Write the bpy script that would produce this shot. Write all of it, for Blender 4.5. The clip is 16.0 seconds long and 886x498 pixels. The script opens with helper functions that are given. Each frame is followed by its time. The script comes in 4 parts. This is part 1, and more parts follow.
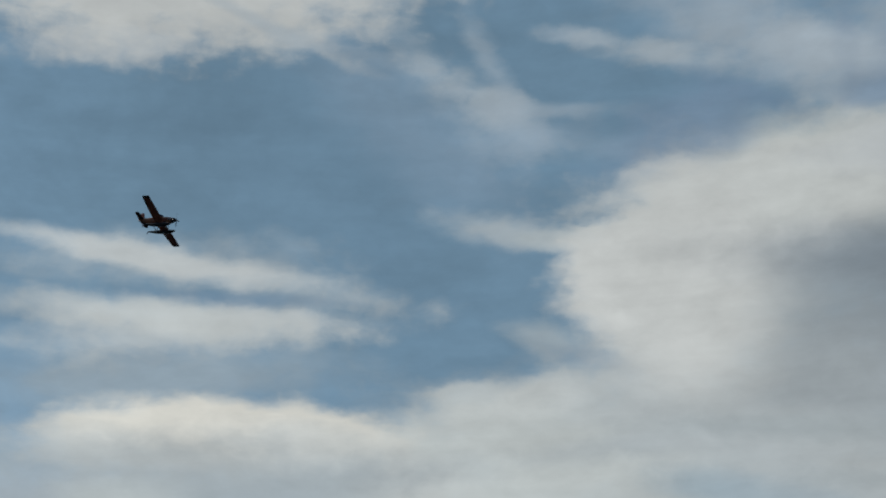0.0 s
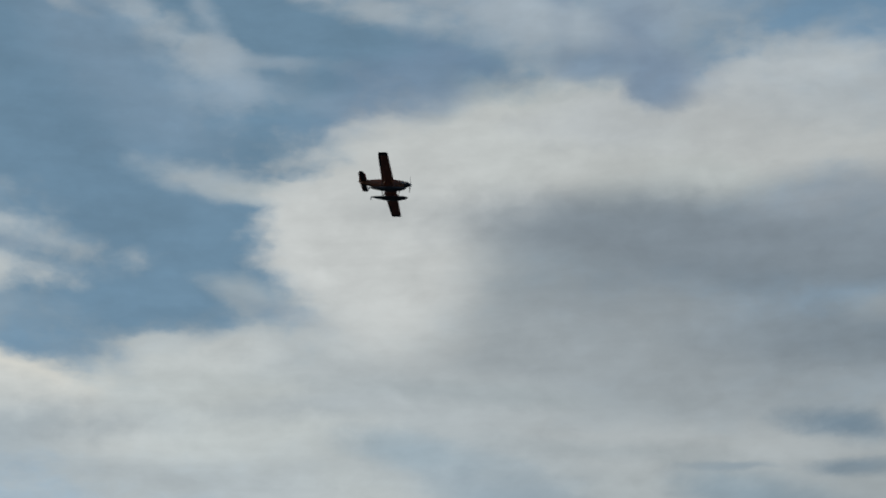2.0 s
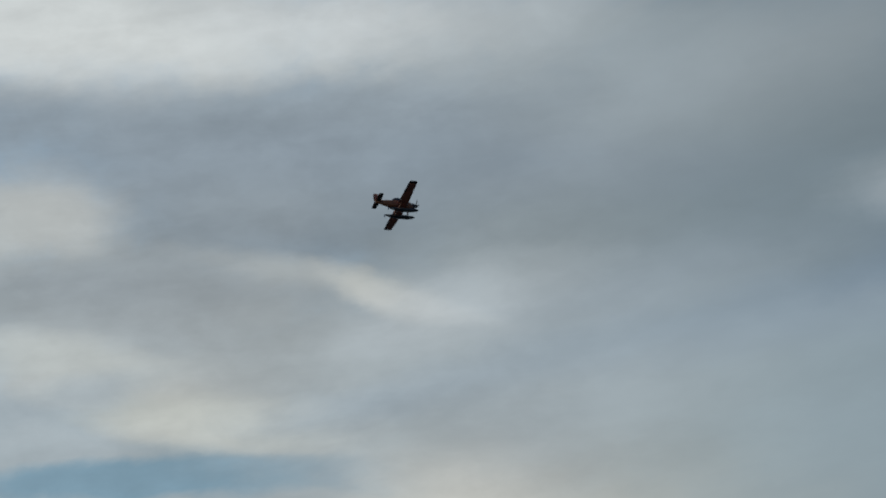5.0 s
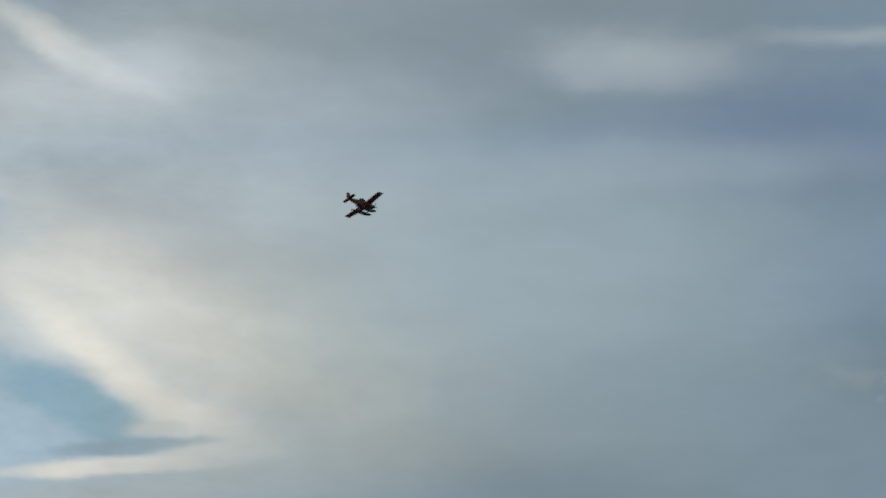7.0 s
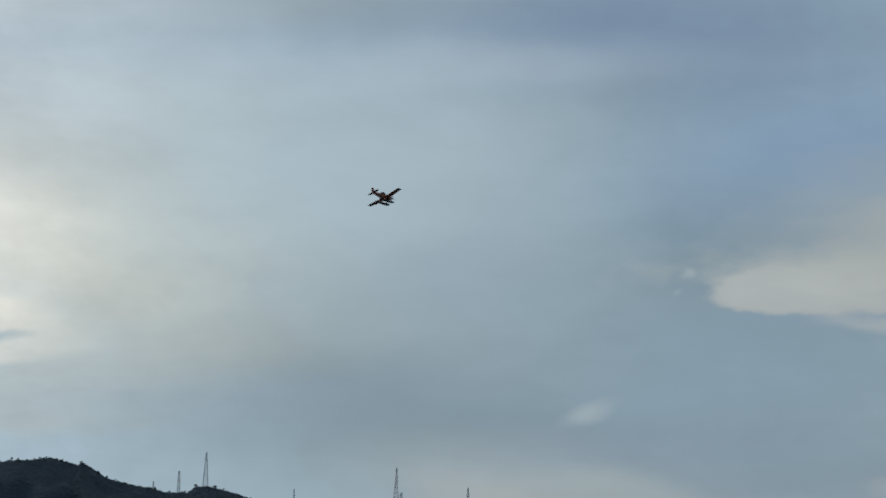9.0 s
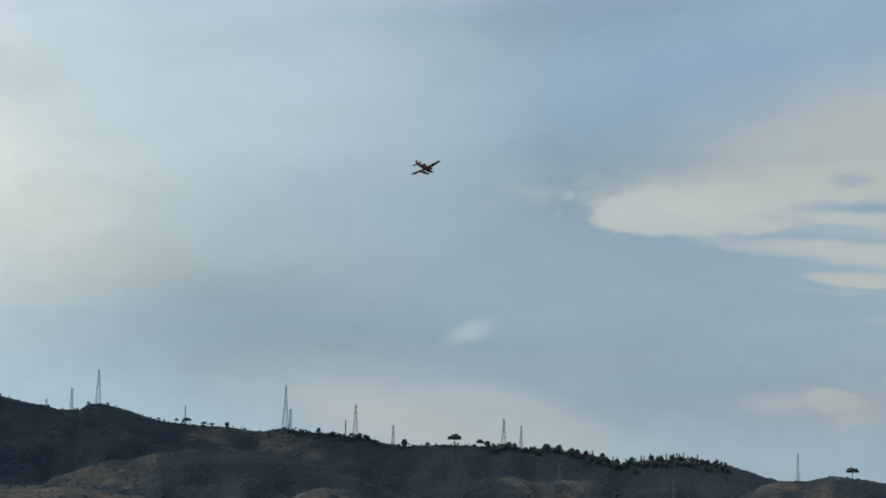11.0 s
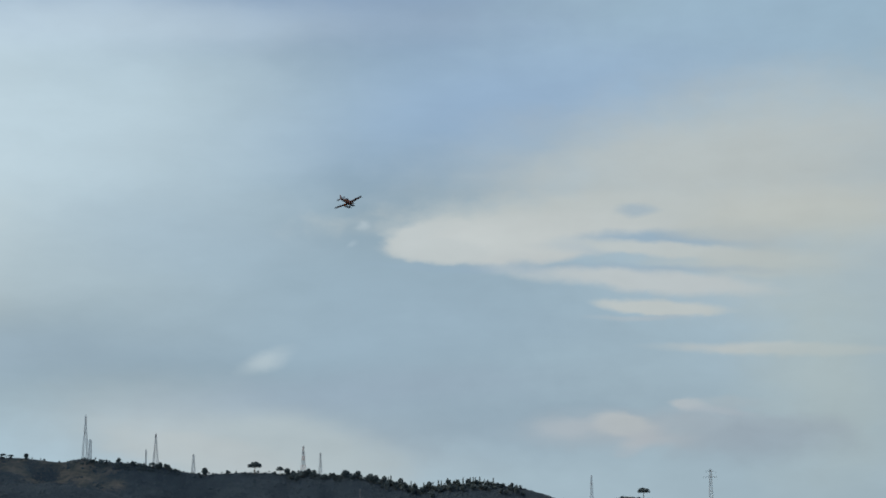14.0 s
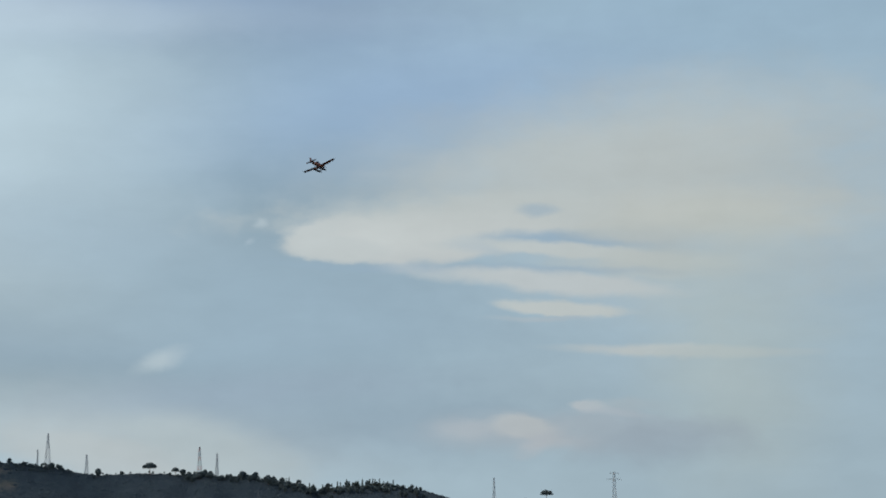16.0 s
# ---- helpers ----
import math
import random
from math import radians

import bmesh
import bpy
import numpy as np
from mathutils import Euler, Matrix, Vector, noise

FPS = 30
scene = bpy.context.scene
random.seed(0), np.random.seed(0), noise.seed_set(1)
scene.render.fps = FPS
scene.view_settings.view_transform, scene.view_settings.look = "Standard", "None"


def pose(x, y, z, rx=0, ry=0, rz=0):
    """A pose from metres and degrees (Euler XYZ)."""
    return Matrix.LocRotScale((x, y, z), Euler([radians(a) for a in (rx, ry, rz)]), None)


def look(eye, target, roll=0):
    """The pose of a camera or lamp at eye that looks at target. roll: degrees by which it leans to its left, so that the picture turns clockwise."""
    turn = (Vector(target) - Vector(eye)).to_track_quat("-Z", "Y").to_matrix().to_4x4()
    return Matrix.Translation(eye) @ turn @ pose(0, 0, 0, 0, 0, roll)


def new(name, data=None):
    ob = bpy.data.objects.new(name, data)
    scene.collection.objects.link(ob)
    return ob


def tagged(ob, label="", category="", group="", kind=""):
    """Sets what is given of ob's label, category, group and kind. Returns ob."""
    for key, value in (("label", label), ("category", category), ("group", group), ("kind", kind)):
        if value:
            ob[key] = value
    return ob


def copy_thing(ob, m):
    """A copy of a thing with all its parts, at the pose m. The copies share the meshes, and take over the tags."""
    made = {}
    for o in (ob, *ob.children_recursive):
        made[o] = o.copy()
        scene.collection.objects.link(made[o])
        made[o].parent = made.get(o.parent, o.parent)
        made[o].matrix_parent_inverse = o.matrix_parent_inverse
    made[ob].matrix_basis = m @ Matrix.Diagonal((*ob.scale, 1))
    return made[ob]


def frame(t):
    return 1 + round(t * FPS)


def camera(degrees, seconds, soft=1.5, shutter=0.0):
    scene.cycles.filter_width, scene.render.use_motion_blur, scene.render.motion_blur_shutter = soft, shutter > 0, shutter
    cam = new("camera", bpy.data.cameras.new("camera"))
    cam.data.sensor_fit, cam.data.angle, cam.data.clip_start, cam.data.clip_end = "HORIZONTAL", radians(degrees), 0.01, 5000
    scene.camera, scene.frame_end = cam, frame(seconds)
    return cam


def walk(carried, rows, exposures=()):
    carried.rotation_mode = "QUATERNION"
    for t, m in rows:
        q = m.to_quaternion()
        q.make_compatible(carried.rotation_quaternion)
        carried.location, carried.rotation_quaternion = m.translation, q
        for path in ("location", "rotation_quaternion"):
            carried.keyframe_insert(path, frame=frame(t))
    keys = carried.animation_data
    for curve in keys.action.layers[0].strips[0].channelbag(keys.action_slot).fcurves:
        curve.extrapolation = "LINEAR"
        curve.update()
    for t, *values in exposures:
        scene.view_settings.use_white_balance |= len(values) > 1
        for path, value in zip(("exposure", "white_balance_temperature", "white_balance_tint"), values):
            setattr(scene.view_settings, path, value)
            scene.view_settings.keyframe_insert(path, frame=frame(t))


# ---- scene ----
# ---- camera ----
cam = camera(24, 16.0, soft=1.9)


def view(x, y, z, az, el, roll):
    """Camera pose: eye in metres, compass bearing, elevation and roll in degrees."""
    a, e = radians(az), radians(el)
    way = Vector((math.sin(a) * math.cos(e), math.cos(a) * math.cos(e), math.sin(e)))
    return look((x, y, z), Vector((x, y, z)) + way * 100, roll)


PATH = [
    (0, 150.41, 347.70, 26.87, -63.191, 26.262, 1.681),
    (0.5, 135.52, 348.70, 32.17, -62.432, 26.492, 1.681),
    (1, 121.43, 341.09, 37.07, -60.545, 26.332, 2.876),
    (1.5, 110.63, 333.02, 40.03, -57.467, 25.981, 1.994),
    (2, 101.60, 324.05, 42.40, -53.213, 25.206, 0.813),
    (2.5, 93.20, 315.19, 43.88, -48.236, 24.373, -1.424),
    (3, 84.87, 306.14, 45.67, -42.629, 23.266, -3.662),
    (3.5, 77.00, 296.28, 47.32, -36.895, 22.189, -5.659),
    (4, 70.47, 284.47, 48.03, -31.580, 21.342, -7.675),
    (4.5, 64.80, 269.15, 47.72, -26.797, 20.498, -9.406),
    (5, 59.32, 252.47, 46.92, -22.441, 19.689, -7.834),
    (5.2, 58.12, 245.54, 45.72, -21.011, 19.417, -8.000),
    (5.55, 55.38, 232.93, 44.38, -18.430, 18.632, -6.699),
    (5.9, 53.96, 220.35, 44.52, -16.488, 17.486, -4.536),
    (6.25, 53.52, 207.82, 45.79, -15.017, 16.156, -2.015),
    (6.6, 53.63, 195.43, 47.65, -13.852, 14.818, 0.360),
    (6.95, 53.70, 183.24, 49.38, -12.825, 13.647, 2.087),
    (7.3, 53.04, 171.34, 50.07, -11.770, 12.822, 2.661),
    (7.5, 51.62, 164.33, 50.65, -11.231, 12.391, 2.823),
    (8, 46.49, 147.45, 50.73, -9.428, 11.630, 2.323),
    (8.2, 45.34, 140.78, 49.70, -8.781, 11.480, 2.194),
    (8.7, 40.38, 123.56, 48.06, -7.359, 10.899, 1.626),
    (9.2, 36.06, 106.59, 46.24, -6.278, 10.392, 1.010),
    (9.7, 31.86, 89.72, 44.58, -5.380, 9.899, 0.627),
    (10.3, 26.10, 69.47, 43.26, -4.320, 9.245, 0.871),
    (10.5, 23.30, 62.68, 43.02, -3.939, 8.993, 1.130),
    (11, 17.17, 46.19, 42.10, -2.950, 8.366, 0.841),
    (11.5, 11.90, 29.41, 40.86, -2.038, 7.926, 0.741),
    (12, 5.85, 12.87, 39.94, -1.058, 7.701, 0.325),
    (12.5, 0.72, 0.04, 39.58, -0.015, 7.708, 0.000),
    (13, -5.42, -7.09, 40.42, 1.403, 7.866, -0.392),
    (13.5, -10.67, -7.59, 42.03, 2.664, 7.988, -0.624),
    (14, -8.04, -0.44, 34.07, 3.193, 9.216, -0.437),
    (14.5, -8.46, 10.31, 26.12, 4.522, 10.114, -0.437),
    (15, -13.56, 20.88, 27.27, 5.221, 10.155, -0.437),
    (15.5, -17.63, 31.55, 30.72, 5.762, 9.792, -0.437),
    (16, -21.78, 42.17, 35.10, 6.288, 9.266, -0.437),
]
EXPOSURE = [(0, -0.4), (1, -0.39), (2, -0.33), (3, -0.3), (3.8, -0.17), (4.5, -0.06), (5.2, 0.04), (7.3, 0.28), (8.2, 0.4), (10.3, 0.75), (11.5, 0.86), (12.5, 0.94), (13.9, 0.94), (14.4, 0.92), (16, 0.94)]
walk(cam, [(t, view(*row)) for t, *row in PATH], EXPOSURE)

# ---- world, sun ----
world = bpy.data.worlds.new("sky_light")
scene.world = world
world.use_nodes = True
wt = world.node_tree
sky = wt.nodes.new("ShaderNodeTexSky")
sky.sky_type, sky.sun_disc = "NISHITA", False
sky.sun_elevation, sky.sun_rotation = radians(45), radians(-114)
wt.links.new(sky.outputs[0], wt.nodes["Background"].inputs[0])
wt.nodes["Background"].inputs[1].default_value = 0.062

sun = new("sun", bpy.data.lights.new("sun", "SUN"))
sun.data.energy, sun.data.angle, sun.data.color = 0.95, radians(10), (1.0, 0.86, 0.7)
sa, se = radians(-114), radians(45)
sun.matrix_world = look((math.sin(sa) * math.cos(se) * 900, math.cos(sa) * math.cos(se) * 900, math.sin(se) * 900), (0, 0, 0))


# ---- materials ----
def lin(r, g, b):
    return tuple((v / 255 / 12.92 if v < 11 else ((v / 255 + 0.055) / 1.055) ** 2.4) for v in (r, g, b)) + (1.0,)


class Nodes:
    """A thin wrapper for writing node trees."""

    def __init__(self, name):
        self.mat = bpy.data.materials.new(name)
        self.mat.use_nodes = True
        self.tree = self.mat.node_tree
        self.tree.nodes.clear()
        self.out = self.tree.nodes.new("ShaderNodeOutputMaterial")

    def add(self, kind, ins=None, operation="", data_type="", interpolation_type="", vector_type="", attribute_name=""):
        n = self.tree.nodes.new("ShaderNode" + kind)
        if operation:
            n.operation = operation
        if data_type:
            n.data_type = data_type
        if interpolation_type:
            n.interpolation_type = interpolation_type
        if vector_type:
            n.vector_type = vector_type
        if attribute_name:
            n.attribute_name = attribute_name
        for k, v in (ins or {}).items():
            self.put(n.inputs[k], v)
        return n

    def put(self, socket, v):
        if isinstance(v, bpy.types.NodeSocket):
            self.tree.links.new(v, socket)
        else:
            socket.default_value = v

    def math(self, op, a, b=0.0, c=0.0):
        return self.add("Math", {0: a, 1: b, 2: c}, operation=op).outputs[0]

    def mix(self, f, a, b):
        n = self.add("Mix", {0: f, 6: a, 7: b}, data_type="RGBA")
        return n.outputs[2]

    def noise(self, vec, scale, detail=4.0, rough=0.55, out=0):
        return self.add("TexNoise", {"Vector": vec, "Scale": scale, "Detail": detail, "Roughness": rough}).outputs[out]

    def ramp(self, v, lo, hi, a=0.0, b=1.0):
        return self.add("MapRange", {0: v, 1: lo, 2: hi, 3: a, 4: b}, interpolation_type="SMOOTHSTEP").outputs[0]


def paint(name, colour, rough=0.5, metal=0.0, grain=6.0, wear=0.25, bump=0.1):
    """A worn painted or bare surface: two scales of colour change and a fine relief."""
    k = Nodes(name)
    pos = k.add("TexCoord").outputs["Object"]
    big, fine = k.noise(pos, grain * 0.25, 3), k.noise(pos, grain * 3, 6)
    dark = tuple(c * (1 - wear) for c in colour[:3]) + (1,)
    col = k.mix(k.ramp(big, 0.35, 0.7), colour, dark)
    col = k.mix(k.ramp(fine, 0.55, 0.75, 0, wear), col, tuple(c * 0.5 for c in colour[:3]) + (1,))
    b = k.add("Bump", {"Strength": bump, "Distance": 0.02, "Height": fine})
    p = k.add("BsdfPrincipled", {"Base Color": col, "Roughness": k.ramp(fine, 0.3, 0.7, rough * 0.8, min(1, rough * 1.2)), "Metallic": metal, "Normal": b.outputs[0]})
    k.tree.links.new(p.outputs[0], k.out.inputs[0])
    return k.mat


RED = paint("red_orange_paint", (0.42, 0.14, 0.09, 1), 0.5)
YELLOW = paint("yellow_paint", (0.23, 0.082, 0.03, 1), 0.5)
BLACK = paint("black_paint", (0.03, 0.03, 0.032, 1), 0.45)
FLOAT = paint("dark_float_paint", (0.04, 0.045, 0.047, 1), 0.5)
METAL = paint("bare_metal", (0.5, 0.5, 0.5, 1), 0.35, 0.9)
STEEL = paint("galvanised_steel", (0.34, 0.37, 0.39, 1), 0.6, 0.3, 0.5)
# worn steel, its grey lightened to stand for the haze before the masts
DARKSTEEL = paint("hazy_weathered_steel", (0.32, 0.34, 0.36, 1), 0.7, 0.1, 0.5)
DULLSTEEL = paint("dull_steel", (0.13, 0.145, 0.16, 1), 0.75, 0.1, 0.5)
REDBAND = paint("red_mast_paint", (0.36, 0.10, 0.07, 1), 0.6, 0.0, 0.5)
BARK = paint("pine_bark", (0.13, 0.085, 0.055, 1), 0.9, 0.0, 0.8, 0.4, 0.5)
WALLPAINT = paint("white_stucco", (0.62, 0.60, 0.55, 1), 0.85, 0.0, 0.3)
ROOF = paint("clay_roof", (0.36, 0.17, 0.10, 1), 0.85, 0.0, 0.6)
k = Nodes("canopy_glass")
g = k.add("BsdfPrincipled", {"Base Color": (0.03, 0.04, 0.05, 1), "Roughness": 0.06})
k.tree.links.new(g.outputs[0], k.out.inputs[0])
GLASS = k.mat


def foliage(name, a, b):
    k = Nodes(name)
    pos = k.add("NewGeometry").outputs["Position"]
    isl = k.add("NewGeometry").outputs["Random Per Island"]
    n = k.noise(pos, 0.5, 5)
    col = k.mix(k.ramp(k.math("ADD", k.math("MULTIPLY", isl, 0.5), k.math("MULTIPLY", n, 0.6)), 0.25, 0.85), a, b)
    bump = k.add("Bump", {"Strength": 0.3, "Distance": 0.15, "Height": k.noise(pos, 1.2, 4)})
    p = k.add("BsdfPrincipled", {"Base Color": col, "Roughness": 0.85, "Normal": bump.outputs[0]})
    k.tree.links.new(p.outputs[0], k.out.inputs[0])
    return k.mat


NEEDLES = foliage("pine_needles", (0.028, 0.046, 0.050, 1), (0.052, 0.072, 0.070, 1))
CYPRESS = foliage("cypress_needles", (0.026, 0.042, 0.036, 1), (0.05, 0.066, 0.05, 1))
# the blue of distance haze is mixed into these leaf colours
SCRUB = foliage("hazy_scrub_leaves", (0.013, 0.028, 0.038, 1), (0.022, 0.038, 0.046, 1))

# hillside: dark scrub, and dry grass and bare earth where the cover thins out
k = Nodes("hazy_hillside_cover")
pos = k.add("NewGeometry").outputs["Position"]
dry = k.add("Attribute", attribute_name="dry").outputs["Fac"]
n1, n2, n3 = k.noise(pos, 0.012, 5, 0.6), k.noise(pos, 0.06, 6, 0.6), k.noise(pos, 0.4, 6, 0.65)
# distance haze is put into the colours: bluish green, greyed earth
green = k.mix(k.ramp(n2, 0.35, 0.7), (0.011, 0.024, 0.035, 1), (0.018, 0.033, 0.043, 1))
earth = k.mix(k.ramp(n2, 0.3, 0.7), (0.128, 0.106, 0.082, 1), (0.054, 0.054, 0.046, 1))
earth = k.mix(k.ramp(n3, 0.58, 0.72), earth, (0.175, 0.148, 0.115, 1))
streak = k.noise(k.add("VectorMath", {0: pos, 1: (0.5, 0.5, 2.4)}, operation="MULTIPLY").outputs[0], 0.09, 5, 0.6)
earth = k.mix(k.ramp(streak, 0.46, 0.62, 0.0, 0.75), earth, (0.034, 0.044, 0.036, 1))
cover = k.math("ADD", k.math("SUBTRACT", dry, 0.12), k.math("ADD", k.math("MULTIPLY_ADD", n1, 1.5, -0.75), k.math("MULTIPLY_ADD", n3, 2.4, -1.2)))
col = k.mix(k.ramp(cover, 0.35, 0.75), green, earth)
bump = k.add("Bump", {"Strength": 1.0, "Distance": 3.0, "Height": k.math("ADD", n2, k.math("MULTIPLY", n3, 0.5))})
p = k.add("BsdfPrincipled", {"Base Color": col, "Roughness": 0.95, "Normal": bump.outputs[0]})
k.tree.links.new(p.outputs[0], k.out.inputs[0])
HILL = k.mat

# ---- the sky: a far backdrop with the cloud cover of the day ----
EYE_Z, FAR = 40.0, 3300.0
CLOUDS = []


def puff(a, e, rx, ry, tilt, rgb, soft, cover, fringe):
    """One bank of cloud, or one gap in it, at a bearing and elevation in degrees, with its frayed edge."""
    CLOUDS.append((a, e, rx / math.cos(radians(e)), ry, tilt, lin(*rgb), soft, cover, fringe))


# sky high in the west, broken cloud
puff(-56.31, 27.31, 17.09, 8.08, 1, (106, 135, 157), 0.50, 1.00, 0.30)
puff(-29.24, 14.81, 15.53, 2.64, -8, (154, 166, 172), 0.50, 0.95, 0.30)
puff(-21.02, 14.11, 13.98, 4.04, -8, (150, 160, 165), 0.50, 0.95, 0.30)
puff(-15.27, 20.76, 13.98, 5.44, -10, (142, 153, 161), 0.60, 0.95, 0.30)
puff(-38.79, 17.65, 13.98, 3.57, -5, (160, 171, 177), 0.50, 0.95, 0.40)
puff(-48.09, 18.28, 13.20, 1.71, -1, (172, 180, 182), 0.60, 0.95, 0.50)
puff(-65.14, 18.85, 6.52, 1.09, 3, (152, 163, 170), 0.70, 0.95, 0.40)
puff(-66.05, 31.28, 2.95, 0.62, 3, (165, 175, 182), 0.60, 0.90, 0.90)
puff(-60.34, 31.49, 3.42, 0.25, -15, (160, 173, 182), 0.80, 0.70, 1.00)
puff(-62.70, 31.95, 3.11, 0.31, 4, (165, 175, 182), 0.80, 0.80, 1.00)
puff(-57.05, 29.44, 3.73, 1.40, -39, (124, 149, 170), 0.90, 0.80, 0.80)
puff(-55.63, 28.24, 2.02, 0.93, -30, (124, 149, 170), 0.90, 0.60, 0.80)
puff(-56.54, 30.90, 2.49, 0.56, -49, (150, 168, 182), 0.95, 0.60, 1.40)
puff(-54.57, 29.80, 1.94, 0.50, -30, (172, 183, 190), 0.95, 0.70, 1.40)
puff(-54.13, 30.53, 1.71, 0.40, -63, (160, 174, 185), 0.95, 0.50, 1.40)
puff(-52.81, 29.33, 1.86, 0.19, -4, (155, 170, 182), 0.90, 0.60, 1.00)
puff(-53.17, 28.54, 1.71, 0.47, 4, (142, 161, 177), 0.90, 0.70, 0.90)
puff(-51.34, 31.31, 0.93, 0.22, -12, (155, 170, 182), 0.80, 0.70, 1.00)
puff(-46.55, 31.15, 3.42, 0.93, -20, (150, 166, 179), 0.90, 0.80, 1.00)
puff(-49.06, 30.62, 1.71, 0.37, -15, (172, 182, 188), 0.95, 0.70, 1.30)
puff(-44.91, 29.98, 2.33, 0.93, -25, (158, 171, 181), 0.90, 0.80, 1.00)
puff(-41.00, 29.90, 3.11, 1.86, -7, (152, 166, 177), 0.90, 0.85, 1.00)
puff(-46.19, 29.17, 1.86, 0.28, -24, (110, 134, 157), 0.80, 0.70, 0.90)
puff(-42.46, 28.94, 1.09, 0.54, -6, (115, 138, 160), 0.80, 0.70, 0.90)
puff(-43.33, 30.29, 0.31, 0.93, -6, (118, 140, 162), 0.80, 0.60, 0.90)
puff(-64.16, 22.20, 4.66, 0.78, 4, (146, 162, 173), 0.80, 0.85, 0.70)
puff(-64.79, 25.36, 3.73, 0.65, 1, (160, 173, 181), 0.90, 0.80, 1.10)
puff(-61.37, 24.86, 3.42, 0.43, -9, (166, 177, 183), 0.90, 0.70, 1.10)
puff(-63.78, 23.43, 4.82, 0.62, 4, (174, 183, 187), 0.80, 0.90, 1.00)
puff(-60.79, 23.81, 1.86, 0.31, -7, (178, 186, 189), 0.60, 0.80, 0.80)
puff(-62.17, 24.30, 2.64, 0.17, -2, (114, 139, 161), 0.80, 0.70, 0.70)
puff(-60.56, 25.64, 0.78, 0.43, -17, (135, 156, 172), 0.90, 0.60, 0.80)
puff(-53.88, 26.17, 1.63, 0.43, -8, (168, 179, 185), 0.90, 0.85, 1.00)
puff(-52.00, 25.85, 1.40, 0.31, -1, (165, 176, 181), 0.60, 0.90, 0.70)
puff(-49.39, 27.30, 1.40, 0.59, 28, (160, 173, 181), 0.70, 0.80, 0.80)
puff(-50.22, 28.17, 1.09, 0.39, -2, (136, 157, 173), 0.90, 0.60, 0.90)
puff(-42.70, 26.66, 5.90, 1.94, -6, (182, 188, 187), 0.35, 1.00, 0.35)
puff(-46.93, 25.68, 4.19, 2.02, 12, (194, 198, 197), 0.28, 1.00, 0.35)
puff(-48.68, 24.25, 3.42, 2.33, -2, (196, 200, 199), 0.25, 1.00, 0.35)
puff(-52.87, 23.19, 1.09, 0.39, -10, (160, 173, 180), 0.80, 0.80, 0.80)
puff(-47.15, 21.71, 5.13, 1.55, -2, (174, 182, 184), 0.60, 1.00, 0.50)
puff(-51.55, 22.57, 1.55, 0.28, -16, (135, 152, 166), 0.90, 0.60, 0.70)
puff(-42.12, 24.24, 4.35, 1.40, -2, (126, 138, 146), 0.95, 0.95, 0.40)
puff(-45.44, 23.28, 2.95, 1.40, -3, (150, 159, 163), 0.95, 0.80, 0.40)
puff(-41.51, 22.43, 3.42, 1.24, -5, (140, 150, 157), 0.95, 0.80, 0.40)
puff(-49.63, 20.28, 8.70, 1.71, -1, (174, 182, 184), 0.50, 1.00, 0.50)
puff(-54.19, 21.28, 2.33, 0.70, 10, (184, 190, 190), 0.40, 1.00, 0.35)
puff(-55.36, 21.77, 0.93, 0.31, 1, (178, 186, 188), 0.50, 0.90, 0.70)
puff(-54.50, 19.99, 6.52, 1.40, 1, (180, 187, 187), 0.50, 0.95, 0.50)
puff(-62.70, 20.53, 4.97, 1.12, -0, (204, 204, 197), 0.30, 1.00, 0.40)
puff(-58.91, 19.95, 3.11, 0.85, -13, (188, 192, 190), 0.50, 0.95, 0.50)
puff(-61.61, 19.07, 4.97, 0.65, 6, (150, 162, 169), 0.80, 0.90, 0.50)
puff(-65.29, 18.91, 1.71, 0.62, 4, (172, 180, 181), 0.80, 0.80, 0.50)
puff(-49.63, 20.28, 3.11, 0.39, 4, (156, 166, 172), 0.90, 0.60, 0.60)
puff(-41.70, 20.99, 7.77, 2.02, -4, (152, 161, 166), 0.80, 0.90, 0.40)
puff(-48.52, 28.26, 2.33, 1.09, 19, (116, 140, 163), 0.70, 0.90, 0.80)
puff(-45.43, 26.71, 5.44, 1.17, 1, (187, 192, 191), 0.45, 1.00, 0.60)
puff(-41.53, 27.41, 2.64, 0.85, -4, (181, 187, 189), 0.50, 0.95, 0.70)
puff(-37.50, 27.24, 2.64, 1.17, -6, (183, 188, 189), 0.50, 0.95, 0.70)
puff(-35.26, 27.61, 2.64, 0.78, -27, (166, 176, 182), 0.80, 0.90, 0.70)
puff(-32.99, 25.93, 5.44, 0.93, -8, (181, 185, 184), 0.60, 0.95, 0.50)
puff(-28.11, 25.59, 4.97, 1.17, -10, (172, 179, 181), 0.70, 0.95, 0.50)
puff(-40.43, 28.30, 0.85, 0.78, -5, (116, 140, 164), 0.60, 0.90, 0.70)
puff(-42.60, 28.78, 1.09, 0.31, -4, (130, 151, 171), 0.80, 0.80, 0.70)
puff(-32.11, 27.30, 0.93, 0.54, -9, (128, 148, 166), 0.80, 0.70, 0.70)
puff(-48.63, 24.26, 2.33, 3.26, -1, (191, 195, 194), 0.60, 0.95, 0.35)
puff(-27.01, 22.91, 4.97, 1.09, -10, (138, 148, 155), 0.95, 0.85, 0.30)
puff(-39.01, 24.09, 6.68, 0.96, -7, (130, 141, 150), 0.90, 0.90, 0.30)
puff(-35.00, 23.26, 5.28, 1.09, -7, (127, 139, 148), 0.95, 0.90, 0.30)
puff(-25.87, 20.67, 3.42, 2.02, -10, (121, 133, 143), 0.95, 0.90, 0.30)
